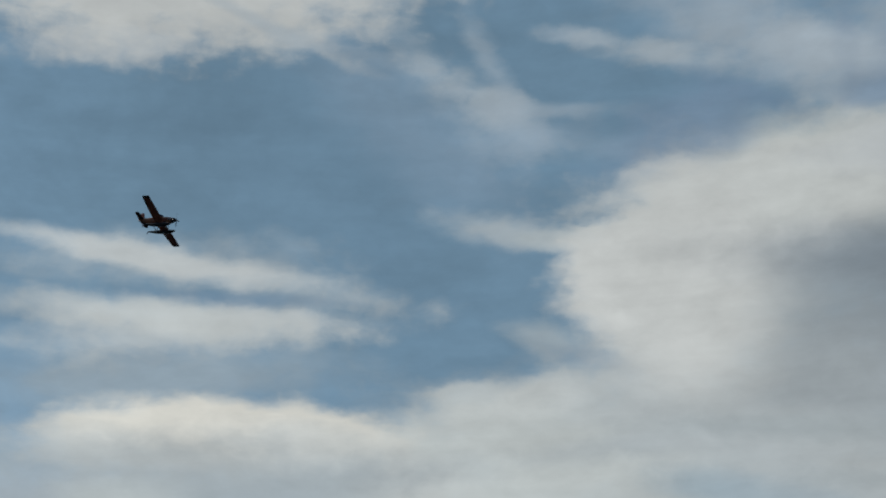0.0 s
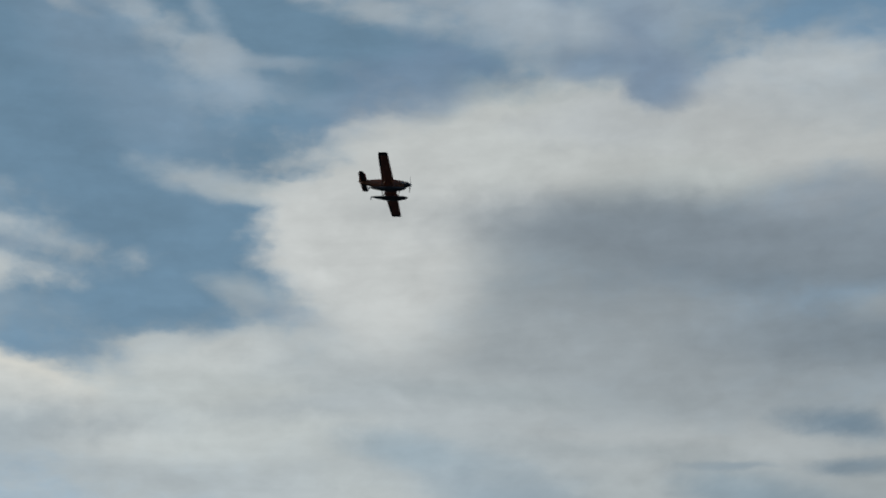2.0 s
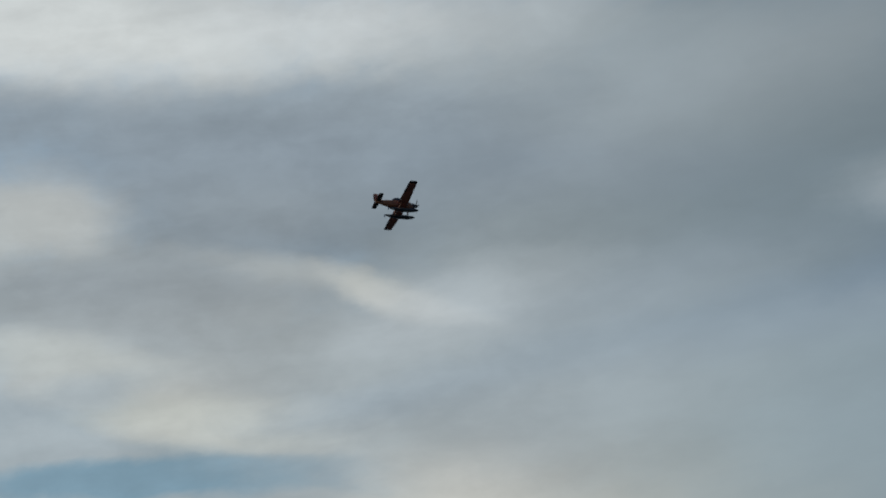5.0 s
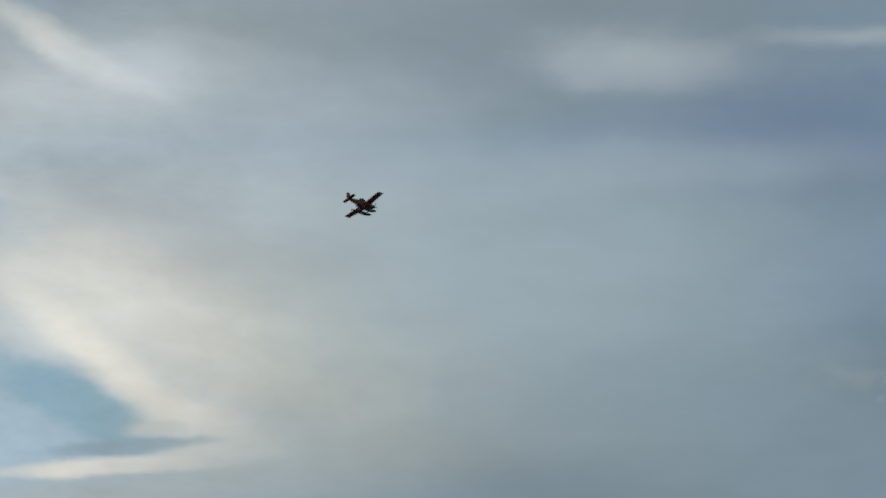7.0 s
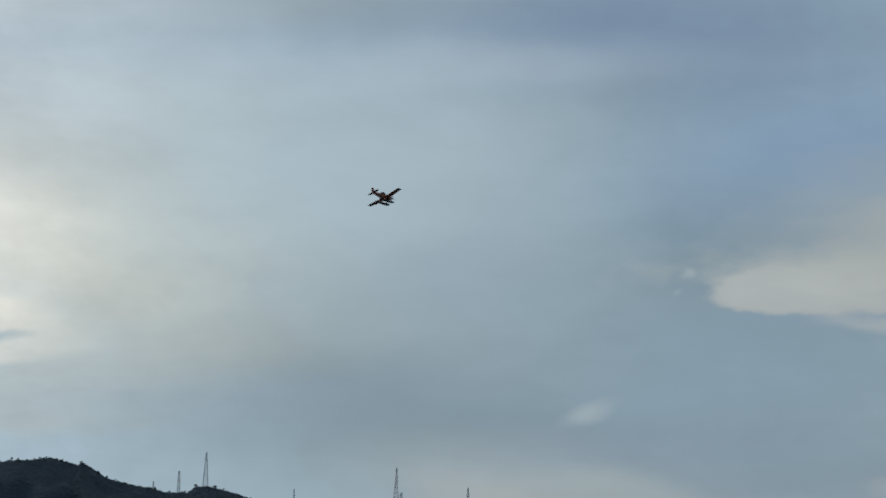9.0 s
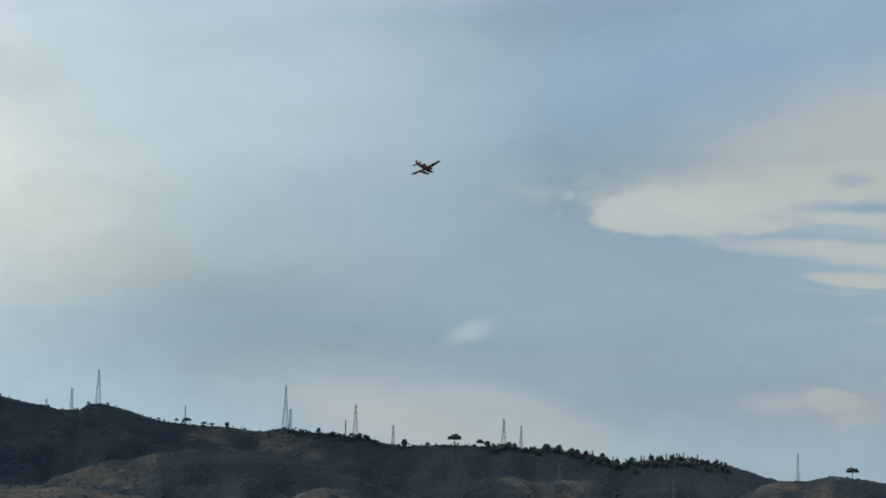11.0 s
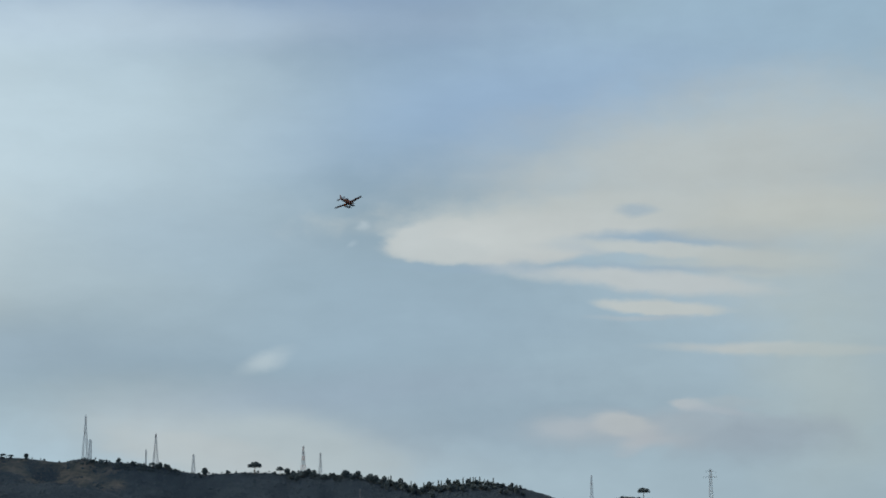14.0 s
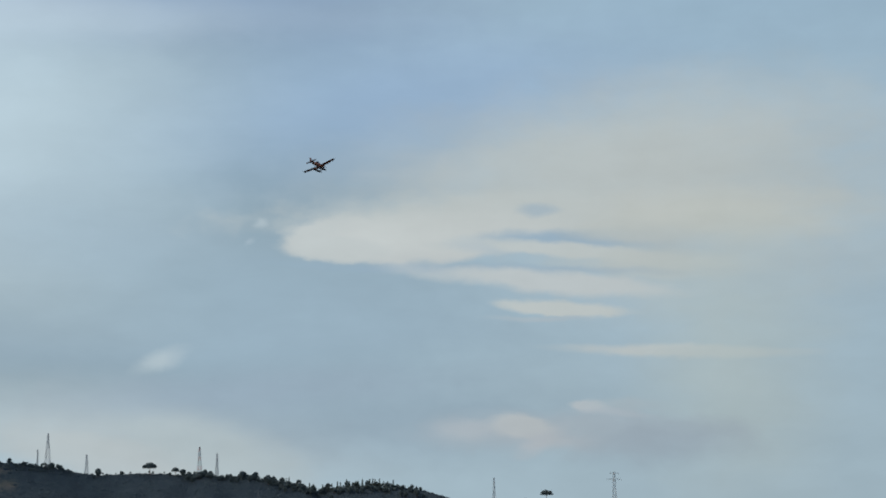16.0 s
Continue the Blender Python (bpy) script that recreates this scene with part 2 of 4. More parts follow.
puff(-36.05, 21.28, 3.42, 0.78, -6, (127, 139, 148), 0.90, 0.85, 0.40)
puff(-34.35, 21.99, 1.40, 0.43, -7, (156, 164, 167), 0.90, 0.60, 0.60)
puff(-30.07, 18.65, 3.42, 1.17, 2, (139, 147, 150), 0.95, 0.90, 0.30)
puff(-26.63, 18.17, 3.42, 1.24, -9, (142, 149, 152), 0.95, 0.90, 0.30)
puff(-30.52, 20.85, 1.86, 0.93, -8, (170, 174, 173), 0.90, 0.90, 0.50)
puff(-32.58, 19.71, 2.49, 0.78, 18, (168, 173, 172), 0.90, 0.85, 0.50)
puff(-47.30, 20.36, 4.35, 0.78, -10, (172, 180, 183), 0.70, 0.90, 0.50)
puff(-41.06, 18.78, 6.52, 0.62, -4, (173, 180, 182), 0.70, 0.90, 0.50)
puff(-33.97, 18.68, 1.17, 0.70, -7, (192, 193, 187), 0.70, 0.95, 0.50)
puff(-30.05, 16.75, 1.71, 0.85, -8, (172, 176, 175), 0.80, 0.85, 0.50)
puff(-47.65, 18.74, 2.02, 0.47, -10, (138, 161, 175), 0.80, 0.85, 0.60)
puff(-45.36, 17.46, 2.33, 0.75, -15, (136, 158, 173), 0.80, 0.90, 0.60)
puff(-38.50, 17.33, 2.17, 0.62, -15, (138, 157, 169), 0.80, 0.85, 0.60)
puff(-35.22, 15.93, 2.64, 0.47, -6, (146, 161, 170), 0.80, 0.80, 0.60)
puff(-48.14, 16.83, 2.64, 1.09, -27, (178, 185, 185), 0.70, 0.90, 0.60)
puff(-41.22, 16.42, 2.49, 0.62, -4, (168, 177, 180), 0.80, 0.85, 0.60)
puff(-35.98, 19.03, 1.32, 0.40, -14, (116, 137, 153), 0.90, 0.90, 1.20)
puff(-35.93, 17.96, 1.24, 0.20, -3, (122, 142, 157), 0.90, 0.90, 1.00)
puff(-39.37, 18.26, 1.17, 0.11, -5, (140, 156, 167), 0.70, 0.80, 0.50)
puff(-26.84, 15.24, 2.17, 1.09, -8, (174, 176, 172), 0.80, 0.90, 0.40)
puff(-28.38, 25.22, 5.75, 1.24, -9, (180, 185, 185), 0.80, 0.70, 0.50)
puff(-19.63, 24.07, 4.35, 1.09, -13, (165, 174, 178), 0.90, 0.80, 0.50)
puff(-35.10, 23.77, 5.59, 0.85, -6, (131, 143, 153), 0.95, 0.70, 0.30)
puff(-22.09, 20.11, 4.97, 2.02, -11, (121, 134, 144), 0.95, 0.85, 0.30)
puff(-17.00, 18.58, 3.42, 2.49, -13, (130, 142, 150), 0.95, 0.85, 0.30)
puff(-28.68, 18.50, 4.19, 0.93, -9, (139, 148, 154), 0.95, 0.85, 0.30)
puff(-21.47, 15.49, 5.13, 1.40, -10, (156, 162, 163), 0.95, 0.85, 0.30)
puff(-23.99, 18.44, 2.02, 0.43, -10, (150, 157, 160), 0.90, 0.70, 0.40)
puff(-30.48, 16.89, 4.66, 0.62, -8, (165, 173, 175), 0.80, 0.80, 0.50)
puff(-30.58, 16.20, 0.93, 0.43, -8, (168, 174, 175), 0.60, 0.80, 0.60)
puff(-26.81, 15.63, 2.02, 0.78, -9, (162, 168, 169), 0.90, 0.80, 0.50)
puff(-33.67, 15.99, 1.09, 0.39, -7, (178, 184, 184), 0.60, 0.85, 0.60)
puff(-23.98, 14.31, 5.13, 0.75, -16, (180, 183, 178), 0.70, 0.90, 0.40)
puff(-24.15, 13.34, 4.04, 0.40, -15, (122, 145, 158), 0.70, 0.90, 0.40)
puff(-28.19, 24.90, 5.28, 1.24, -5, (190, 195, 195), 0.90, 0.85, 0.40)
puff(-21.64, 24.66, 3.73, 0.93, -8, (184, 190, 192), 0.90, 0.85, 0.50)
puff(-15.30, 23.86, 2.49, 0.93, -11, (176, 184, 188), 0.90, 0.80, 0.50)
puff(-11.76, 22.47, 3.42, 0.93, -12, (152, 163, 170), 0.95, 0.80, 0.40)
puff(-9.83, 17.10, 5.90, 5.90, -12, (133, 146, 153), 0.95, 0.90, 0.20)
puff(-23.88, 21.40, 6.68, 1.24, -7, (134, 146, 156), 0.95, 0.85, 0.30)
puff(-16.17, 20.17, 4.97, 0.93, -10, (131, 144, 155), 0.95, 0.80, 0.30)
puff(-24.83, 20.11, 3.42, 0.93, -7, (134, 144, 151), 0.95, 0.70, 0.30)
puff(-30.36, 20.42, 1.71, 0.85, -5, (172, 177, 177), 0.90, 0.85, 0.40)
puff(-27.46, 17.38, 3.57, 0.93, -6, (146, 154, 158), 0.95, 0.70, 0.40)
puff(-15.78, 13.77, 7.30, 2.95, -9, (152, 157, 156), 0.95, 0.90, 0.20)
puff(-23.50, 18.41, 2.49, 0.37, -15, (157, 164, 166), 0.90, 0.80, 0.50)
puff(-19.87, 15.71, 1.24, 0.93, -8, (168, 172, 170), 0.95, 0.80, 0.40)
puff(-21.44, 17.64, 1.55, 0.37, -28, (184, 187, 183), 0.95, 0.75, 0.80)
puff(-20.11, 16.66, 1.48, 0.43, -42, (182, 185, 181), 0.95, 0.70, 0.80)
puff(-30.08, 16.83, 2.49, 0.56, -13, (174, 180, 179), 0.70, 0.85, 0.50)
puff(-29.46, 15.47, 1.55, 0.43, -6, (150, 163, 170), 0.80, 0.80, 0.50)
puff(-30.45, 16.00, 0.93, 0.28, -5, (178, 183, 180), 0.70, 0.80, 0.50)
puff(-25.78, 14.79, 3.88, 0.65, -11, (185, 189, 184), 0.55, 0.95, 0.40)
puff(-21.97, 13.87, 2.80, 0.50, -22, (180, 183, 178), 0.70, 0.90, 0.40)
puff(-19.72, 12.69, 2.02, 0.56, -38, (171, 175, 171), 0.80, 0.85, 0.40)
puff(-27.85, 13.64, 5.28, 0.56, -4, (118, 147, 164), 0.35, 0.95, 0.40)
puff(-22.69, 12.95, 1.55, 0.43, -18, (118, 142, 157), 0.60, 0.90, 0.40)
puff(-66.01, 34.23, 8.08, 3.03, -4.681, (192, 196, 195), 0.35, 0.95, 0.60)
puff(-60.85, 31.60, 2.17, 0.20, -21.681, (166, 178, 186), 0.80, 0.70, 0.80)
puff(-64.98, 25.41, 4.19, 0.40, -7.681, (190, 196, 197), 0.60, 0.85, 0.60)
puff(-64.05, 23.76, 4.50, 0.47, -3.681, (187, 193, 193), 0.60, 0.85, 0.60)
puff(-32.37, 27.65, 5.13, 1.09, 1.424, (178, 186, 190), 0.80, 0.85, 0.60)
puff(-35.68, 24.99, 2.02, 0.62, 1.424, (150, 160, 168), 0.90, 0.90, 0.30)
puff(-46.24, 18.32, 3.11, 1.09, -13.576, (163, 174, 180), 0.90, 0.60, 0.50)
puff(-18.02, 16.63, 4.04, 2.49, 7.675, (146, 156, 160), 0.95, 0.80, 0.30)
puff(-18.87, 14.06, 4.97, 2.02, 7.675, (154, 161, 162), 0.95, 0.80, 0.30)
puff(-20.81, 17.31, 1.86, 0.34, -20.325, (187, 190, 186), 0.90, 0.80, 0.60)
puff(-10.05, 12.96, 4.66, 3.73, 7.834, (144, 153, 157), 0.95, 0.80, 0.30)
puff(-20.41, 17.04, 1.71, 0.30, -18.594, (192, 194, 190), 0.90, 0.85, 0.60)
puff(-30.17, 15.95, 1.86, 0.40, 4.406, (150, 162, 170), 0.90, 0.70, 0.60)
puff(-10.51, 21.80, 5.13, 1.71, 7.834, (171, 181, 188), 0.95, 0.60, 0.30)
puff(-41.21, 29.63, 1.01, 0.93, -10.813, (120, 140, 162), 0.90, 0.75, 0.90)
puff(-40.05, 28.50, 1.17, 0.62, -5.813, (128, 146, 165), 0.90, 0.70, 0.90)
puff(-35.92, 28.36, 2.02, 0.85, 9.187, (180, 188, 192), 0.90, 0.75, 0.90)
puff(-43.74, 30.11, 1.86, 0.56, -12.813, (163, 176, 186), 0.90, 0.70, 0.90)
puff(-46.39, 20.39, 4.19, 0.31, -3.813, (158, 168, 172), 0.90, 0.70, 0.70)
puff(-42.28, 18.76, 3.57, 0.28, -4.813, (160, 170, 174), 0.90, 0.60, 0.70)
puff(-54.40, 18.19, 3.42, 0.47, -4.813, (163, 172, 176), 0.90, 0.70, 0.60)
puff(-63.56, 19.79, 6.06, 0.81, -3.681, (156, 166, 171), 0.80, 0.80, 0.50)
# sky above the ridge, thin veil and lens clouds
puff(-4.54, 13.81, 10.56, 5.13, 1, (142, 160, 174), 0.90, 0.90, 0.25)
puff(-18.94, 15.00, 6.21, 2.33, 5, (163, 176, 184), 0.80, 0.75, 0.30)
puff(-19.25, 17.03, 3.26, 0.85, 5, (182, 191, 196), 0.95, 0.65, 0.50)
puff(-13.87, 16.69, 3.57, 1.09, 4, (158, 171, 182), 0.95, 0.50, 0.30)
puff(-17.14, 15.21, 5.75, 0.62, 4, (148, 166, 181), 0.95, 0.70, 0.40)
puff(-9.49, 15.58, 5.13, 0.78, 2, (136, 156, 176), 0.95, 0.75, 0.40)
puff(-1.11, 15.53, 5.90, 1.48, 0, (123, 144, 170), 0.95, 0.85, 0.30)
puff(-6.18, 17.77, 2.17, 0.59, 1, (162, 177, 189), 0.95, 0.80, 0.50)
puff(0.37, 18.49, 2.33, 0.28, -1, (182, 192, 198), 0.80, 0.80, 0.60)
puff(0.41, 11.38, 4.66, 3.73, 0, (116, 138, 153), 0.95, 0.85, 0.20)
puff(-3.93, 7.06, 8.70, 2.64, 2, (116, 134, 144), 0.95, 0.90, 0.20)
puff(-10.75, 9.89, 3.88, 1.55, 3, (172, 180, 181), 0.95, 0.70, 0.30)
puff(-16.18, 10.25, 5.59, 2.17, -11, (213, 213, 206), 0.95, 0.95, 0.20)
puff(-20.45, 11.63, 2.33, 1.55, 5, (208, 209, 203), 0.90, 0.80, 0.30)
puff(-11.38, 7.56, 4.04, 0.78, 3, (144, 155, 161), 0.95, 0.85, 0.30)
puff(-17.94, 6.09, 5.75, 0.93, 4, (164, 175, 178), 0.80, 0.90, 0.40)
puff(-20.03, 8.44, 2.95, 0.71, -21, (136, 166, 181), 0.35, 1.00, 0.40)
puff(-15.36, 13.56, 6.68, 1.71, -9, (152, 157, 156), 0.95, 0.50, 0.20)
puff(-19.54, 9.57, 2.95, 0.50, -34, (216, 215, 206), 0.70, 0.95, 0.30)
puff(-17.22, 8.22, 1.71, 0.62, -21, (218, 216, 207), 0.70, 0.95, 0.40)
puff(-16.59, 7.61, 1.55, 0.50, 4, (210, 210, 203), 0.70, 0.90, 0.40)
puff(-14.72, 8.49, 1.24, 0.59, 3, (160, 166, 166), 0.95, 0.80, 0.40)
puff(-18.78, 7.53, 2.17, 0.20, 7, (134, 157, 170), 0.50, 0.95, 0.40)
puff(-18.23, 7.98, 0.78, 0.20, 4, (192, 196, 192), 0.60, 0.85, 0.40)
puff(-18.74, 7.03, 3.57, 0.26, 7, (214, 213, 205), 0.50, 0.95, 0.40)
puff(-16.43, 5.45, 2.49, 0.37, 3, (166, 175, 177), 0.90, 0.70, 0.50)
puff(1.43, 7.43, 5.13, 2.95, 1, (130, 150, 163), 0.95, 0.45, 0.20)
puff(-13.86, 14.26, 5.13, 1.86, 4, (173, 186, 194), 0.95, 0.70, 0.30)
puff(-12.45, 9.98, 5.13, 3.11, 3, (183, 189, 185), 0.95, 0.90, 0.20)
puff(-6.36, 11.27, 5.90, 3.42, 2, (160, 178, 189), 0.95, 0.70, 0.20)
puff(-4.90, 15.24, 6.99, 0.70, 1, (164, 179, 193), 0.90, 0.75, 0.40)
puff(-14.41, 6.96, 4.04, 1.40, 2, (170, 181, 184), 0.90, 0.70, 0.30)
puff(-6.85, 6.54, 8.70, 0.93, 5, (143, 161, 175), 0.95, 0.85, 0.30)
puff(0.66, 6.37, 5.13, 0.62, 5, (141, 160, 175), 0.95, 0.70, 0.30)
puff(-2.36, 4.05, 5.13, 1.24, -5, (168, 177, 181), 0.80, 0.85, 0.30)
puff(3.69, 4.43, 5.90, 1.09, 1, (137, 155, 169), 0.90, 0.70, 0.30)
puff(-5.58, 17.96, 2.64, 0.70, -2.823, (182, 191, 197), 0.90, 0.70, 0.50)
puff(0.35, 16.46, 4.04, 1.86, -2.823, (122, 143, 168), 0.95, 0.60, 0.30)
puff(-3.96, 7.80, 6.52, 2.33, -2.823, (124, 141, 151), 0.95, 0.60, 0.20)
puff(-0.76, 3.68, 2.95, 0.85, -18, (167, 178, 182), 0.60, 0.80, 0.60)
puff(4.69, 13.09, 6.52, 1.71, 7, (139, 163, 189), 0.95, 0.85, 0.25)
puff(-7.63, 12.57, 6.52, 2.64, 2, (170, 187, 197), 0.95, 0.75, 0.25)
puff(-6.32, 8.29, 4.35, 1.24, -11, (162, 178, 187), 0.95, 0.65, 0.30)
puff(-3.52, 9.41, 3.73, 1.24, -7, (156, 174, 187), 0.95, 0.60, 0.30)
puff(1.82, 7.25, 6.21, 2.33, -0, (151, 173, 189), 0.95, 0.60, 0.25)
puff(0.56, 5.23, 4.97, 0.56, 4, (143, 160, 175), 0.90, 0.70, 0.30)
puff(10.11, 11.42, 6.52, 1.71, 8, (170, 178, 181), 0.90, 0.75, 0.40)
puff(12.97, 10.40, 5.13, 2.64, -2, (175, 180, 178), 0.90, 0.70, 0.40)
puff(7.78, 10.38, 1.71, 0.19, -1, (175, 182, 184), 0.80, 0.70, 0.50)
puff(8.39, 10.02, 6.83, 0.68, 2, (177, 183, 183), 0.55, 0.95, 0.50)
puff(3.00, 9.36, 1.66, 0.58, 1, (177, 183, 184), 0.22, 1.00, 0.40)
puff(5.12, 9.26, 2.33, 0.53, -1, (179, 184, 185), 0.30, 1.00, 0.40)
puff(6.37, 9.58, 3.26, 0.59, 1, (183, 188, 188), 0.40, 0.95, 0.45)
puff(2.77, 9.07, 1.40, 0.31, -0, (178, 184, 185), 0.30, 0.90, 0.40)
puff(9.89, 11.02, 4.66, 1.09, 6, (175, 181, 181), 0.90, 0.60, 0.40)
puff(13.73, 9.94, 3.11, 0.62, -3, (181, 184, 179), 0.80, 0.70, 0.40)
puff(8.39, 10.15, 0.56, 0.16, 2, (151, 168, 181), 0.70, 0.70, 0.40)
puff(9.45, 9.30, 2.95, 0.31, 1, (145, 166, 183), 0.60, 0.95, 0.40)
puff(11.13, 9.48, 1.71, 0.34, -2, (177, 182, 180), 0.70, 0.80, 0.50)
puff(9.60, 9.00, 3.11, 0.20, -5, (181, 187, 187), 0.45, 0.95, 0.50)
puff(11.87, 8.69, 2.49, 0.37, -2, (177, 183, 182), 0.70, 0.80, 0.50)
puff(6.82, 8.56, 4.66, 0.12, -1, (141, 162, 181), 0.80, 0.50, 0.50)
puff(8.66, 8.20, 3.50, 0.30, -5, (181, 187, 189), 0.50, 0.95, 0.50)
puff(8.98, 7.48, 1.74, 0.23, -5, (181, 187, 187), 0.30, 1.00, 0.40)
puff(8.49, 7.20, 1.24, 0.08, -1, (166, 177, 185), 0.80, 0.70, 0.40)
puff(12.40, 6.25, 3.11, 0.20, -1, (183, 189, 190), 0.50, 0.95, 0.40)
puff(13.72, 5.69, 2.17, 3.11, -1, (170, 182, 183), 0.95, 0.70, 0.30)
puff(-3.32, 3.34, 2.95, 0.62, -14, (172, 179, 181), 0.50, 0.70, 0.40)
puff(-1.86, 6.07, 0.71, 0.25, 18, (175, 187, 193), 0.80, 0.65, 0.60)
puff(0.83, 9.75, 0.16, 0.14, 20, (175, 187, 194), 0.90, 0.50, 0.40)
puff(0.53, 9.19, 0.14, 0.09, 20, (168, 182, 193), 0.90, 0.35, 0.40)
puff(9.48, 4.06, 3.57, 0.56, -1, (162, 173, 182), 0.70, 0.80, 0.60)
puff(7.89, 4.23, 0.78, 0.31, -9, (179, 184, 187), 0.45, 0.85, 0.80)
puff(6.59, 4.15, 0.70, 0.25, -0, (170, 178, 185), 0.80, 0.70, 0.70)
puff(8.87, 3.80, 1.09, 0.22, -5, (172, 178, 184), 0.80, 0.70, 0.70)
puff(8.42, 3.80, 0.62, 0.25, 29, (173, 179, 185), 0.70, 0.70, 0.60)
puff(9.62, 4.73, 0.56, 0.20, -6, (179, 186, 191), 0.40, 0.90, 0.80)
puff(10.25, 4.54, 1.09, 0.12, -4, (170, 179, 187), 0.80, 0.70, 0.70)
puff(10.71, 4.76, 1.09, 0.16, -1, (164, 177, 185), 0.80, 0.70, 0.60)
puff(11.58, 3.76, 2.02, 0.62, -1, (149, 163, 175), 0.80, 0.70, 0.50)


def near(c, a0, a1, e0, e1):
    """Whether a bank of cloud can reach into a window of the sky."""
    reach = 1 + c[6] * 0.75 + c[8] * 0.55
    ct, st = abs(math.cos(radians(c[4]))), abs(math.sin(radians(c[4])))
    ha, he = (c[2] * ct + c[3] * st) * reach + 1.6, (c[2] * st + c[3] * ct) * reach + 0.9
    return a0 - ha < c[0] < a1 + ha and e0 - he < c[1] < e1 + he


def sky_material(a0, a1, e0, e1):
    """The clouded sky, with the banks that reach into one window of it, in their order."""
    k = Nodes("cloudy_sky")
    pos = k.add("NewGeometry").outputs["Position"]
    rel = k.add("VectorMath", {0: pos, 1: (0, 0, -EYE_Z)}, operation="ADD").outputs[0]
    unit = k.add("VectorMath", {0: rel}, operation="NORMALIZE").outputs[0]
    xyz = k.add("SeparateXYZ", {0: unit})
    az = k.math("MULTIPLY", k.math("ARCTAN2", xyz.outputs[0], xyz.outputs[1]), 180 / math.pi)
    el = k.math("MULTIPLY", k.math("ARCSINE", xyz.outputs[2]), 180 / math.pi)
    deg = k.add("CombineXYZ", {0: az, 1: el, 2: 0.0}).outputs[0]
    wide = k.add("VectorMath", {0: deg, 1: (0.55, 1.25, 1.0)}, operation="MULTIPLY").outputs[0]
    big = k.add("VectorMath", {0: k.noise(wide, 0.22, 3, 0.5, 1), 1: (0.5, 0.5, 0.5)}, operation="SUBTRACT").outputs[0]
    fine = k.add("VectorMath", {0: k.noise(wide, 0.9, 5, 0.6, 1), 1: (0.5, 0.5, 0.5)}, operation="SUBTRACT").outputs[0]
    warp = k.add("VectorMath", {0: big, 1: (1.1, 0.55, 0.0), 2: deg}, operation="MULTIPLY_ADD").outputs[0]
    warp = k.add("VectorMath", {0: fine, 1: (0.75, 0.4, 0.0), 2: warp}, operation="MULTIPLY_ADD").outputs[0]
    flat = k.add("VectorMath", {0: warp, 1: (0.55, 1.2, 1.0)}, operation="MULTIPLY").outputs[0]
    billow = k.math("SUBTRACT", k.noise(k.add("VectorMath", {0: warp, 1: (0.8, 1.1, 1.0)}, operation="MULTIPLY").outputs[0], 1.4, 4, 0.5), 0.5)
    fray = k.math("MULTIPLY_ADD", billow, 0.6, k.math("SUBTRACT", k.noise(flat, 0.7, 5, 0.5), 0.5))
    ramp = k.add("ValToRGB", {0: k.ramp(el, 0.0, 30.0)})
    ramp.color_ramp.elements[0].color = lin(160, 179, 190)
    ramp.color_ramp.elements[1].color = lin(110, 140, 165)
    ramp.color_ramp.elements.new(0.35).color = lin(152, 174, 190)
    tone = ramp.outputs[0]
    for a, e, rx, ry, tilt, rgb, soft, cover, fringe in [c for c in CLOUDS if near(c, a0, a1, e0, e1)]:
        m = k.add("Mapping", {0: warp, 1: (a, e, 0.0), 2: (0.0, 0.0, radians(tilt)), 3: (rx, ry, 1.0)}, vector_type="TEXTURE")
        d = k.add("VectorMath", {0: m.outputs[0]}, operation="LENGTH").outputs["Value"]
        d = k.math("MULTIPLY_ADD", fray, fringe * 1.6, d)
        tone = k.mix(k.ramp(d, 1 + soft * 0.75, max(0.0, 1 - soft), 0.0, cover), tone, rgb)
    shade = k.math("MULTIPLY", k.ramp(k.noise(flat, 0.5, 6, 0.6), 0.25, 0.75, 0.91, 1.08), k.math("MULTIPLY_ADD", billow, 0.16, 1.0))
    shade = k.math("MULTIPLY_ADD", k.math("SUBTRACT", shade, 1.0), k.ramp(az, -22.0, -10.0, 1.0, 0.35), 1.0)
    layers = k.noise(k.add("VectorMath", {0: warp, 1: (0.16, 1.5, 1.0)}, operation="MULTIPLY").outputs[0], 1.0, 4, 0.55)
    shade = k.math("MULTIPLY", shade, k.math("MULTIPLY_ADD", k.math("SUBTRACT", layers, 0.5), k.ramp(az, -30.0, -16.0, 0.16, 0.04), 1.0))
    shade = k.math("MULTIPLY", shade, k.add("Attribute", attribute_name="sheen").outputs["Fac"])
    tone = k.add("VectorMath", {0: tone, "Scale": shade}, operation="SCALE").outputs[0]
    cast = k.add("CombineXYZ", {0: k.ramp(az, -20.0, -10.0, 1.0, 0.98), 1: 1.0, 2: 1.0}).outputs[0]
    tone = k.add("VectorMath", {0: tone, 1: cast}, operation="MULTIPLY").outputs[0]
    glow = k.add("Emission", {0: tone, 1: 1.0})
    k.tree.links.new(glow.outputs[0], k.out.inputs[0])
    return k.mat


# ---- building helpers ----
def mesh_of(name, verts, faces, material, smooth=False):
    me = bpy.data.meshes.new(name)
    me.from_pydata([tuple(v) for v in verts], [], [tuple(f) for f in faces])
    me.materials.append(material)
    if smooth:
        me.polygons.foreach_set("use_smooth", [True] * len(me.polygons))
    me.update()
    return me


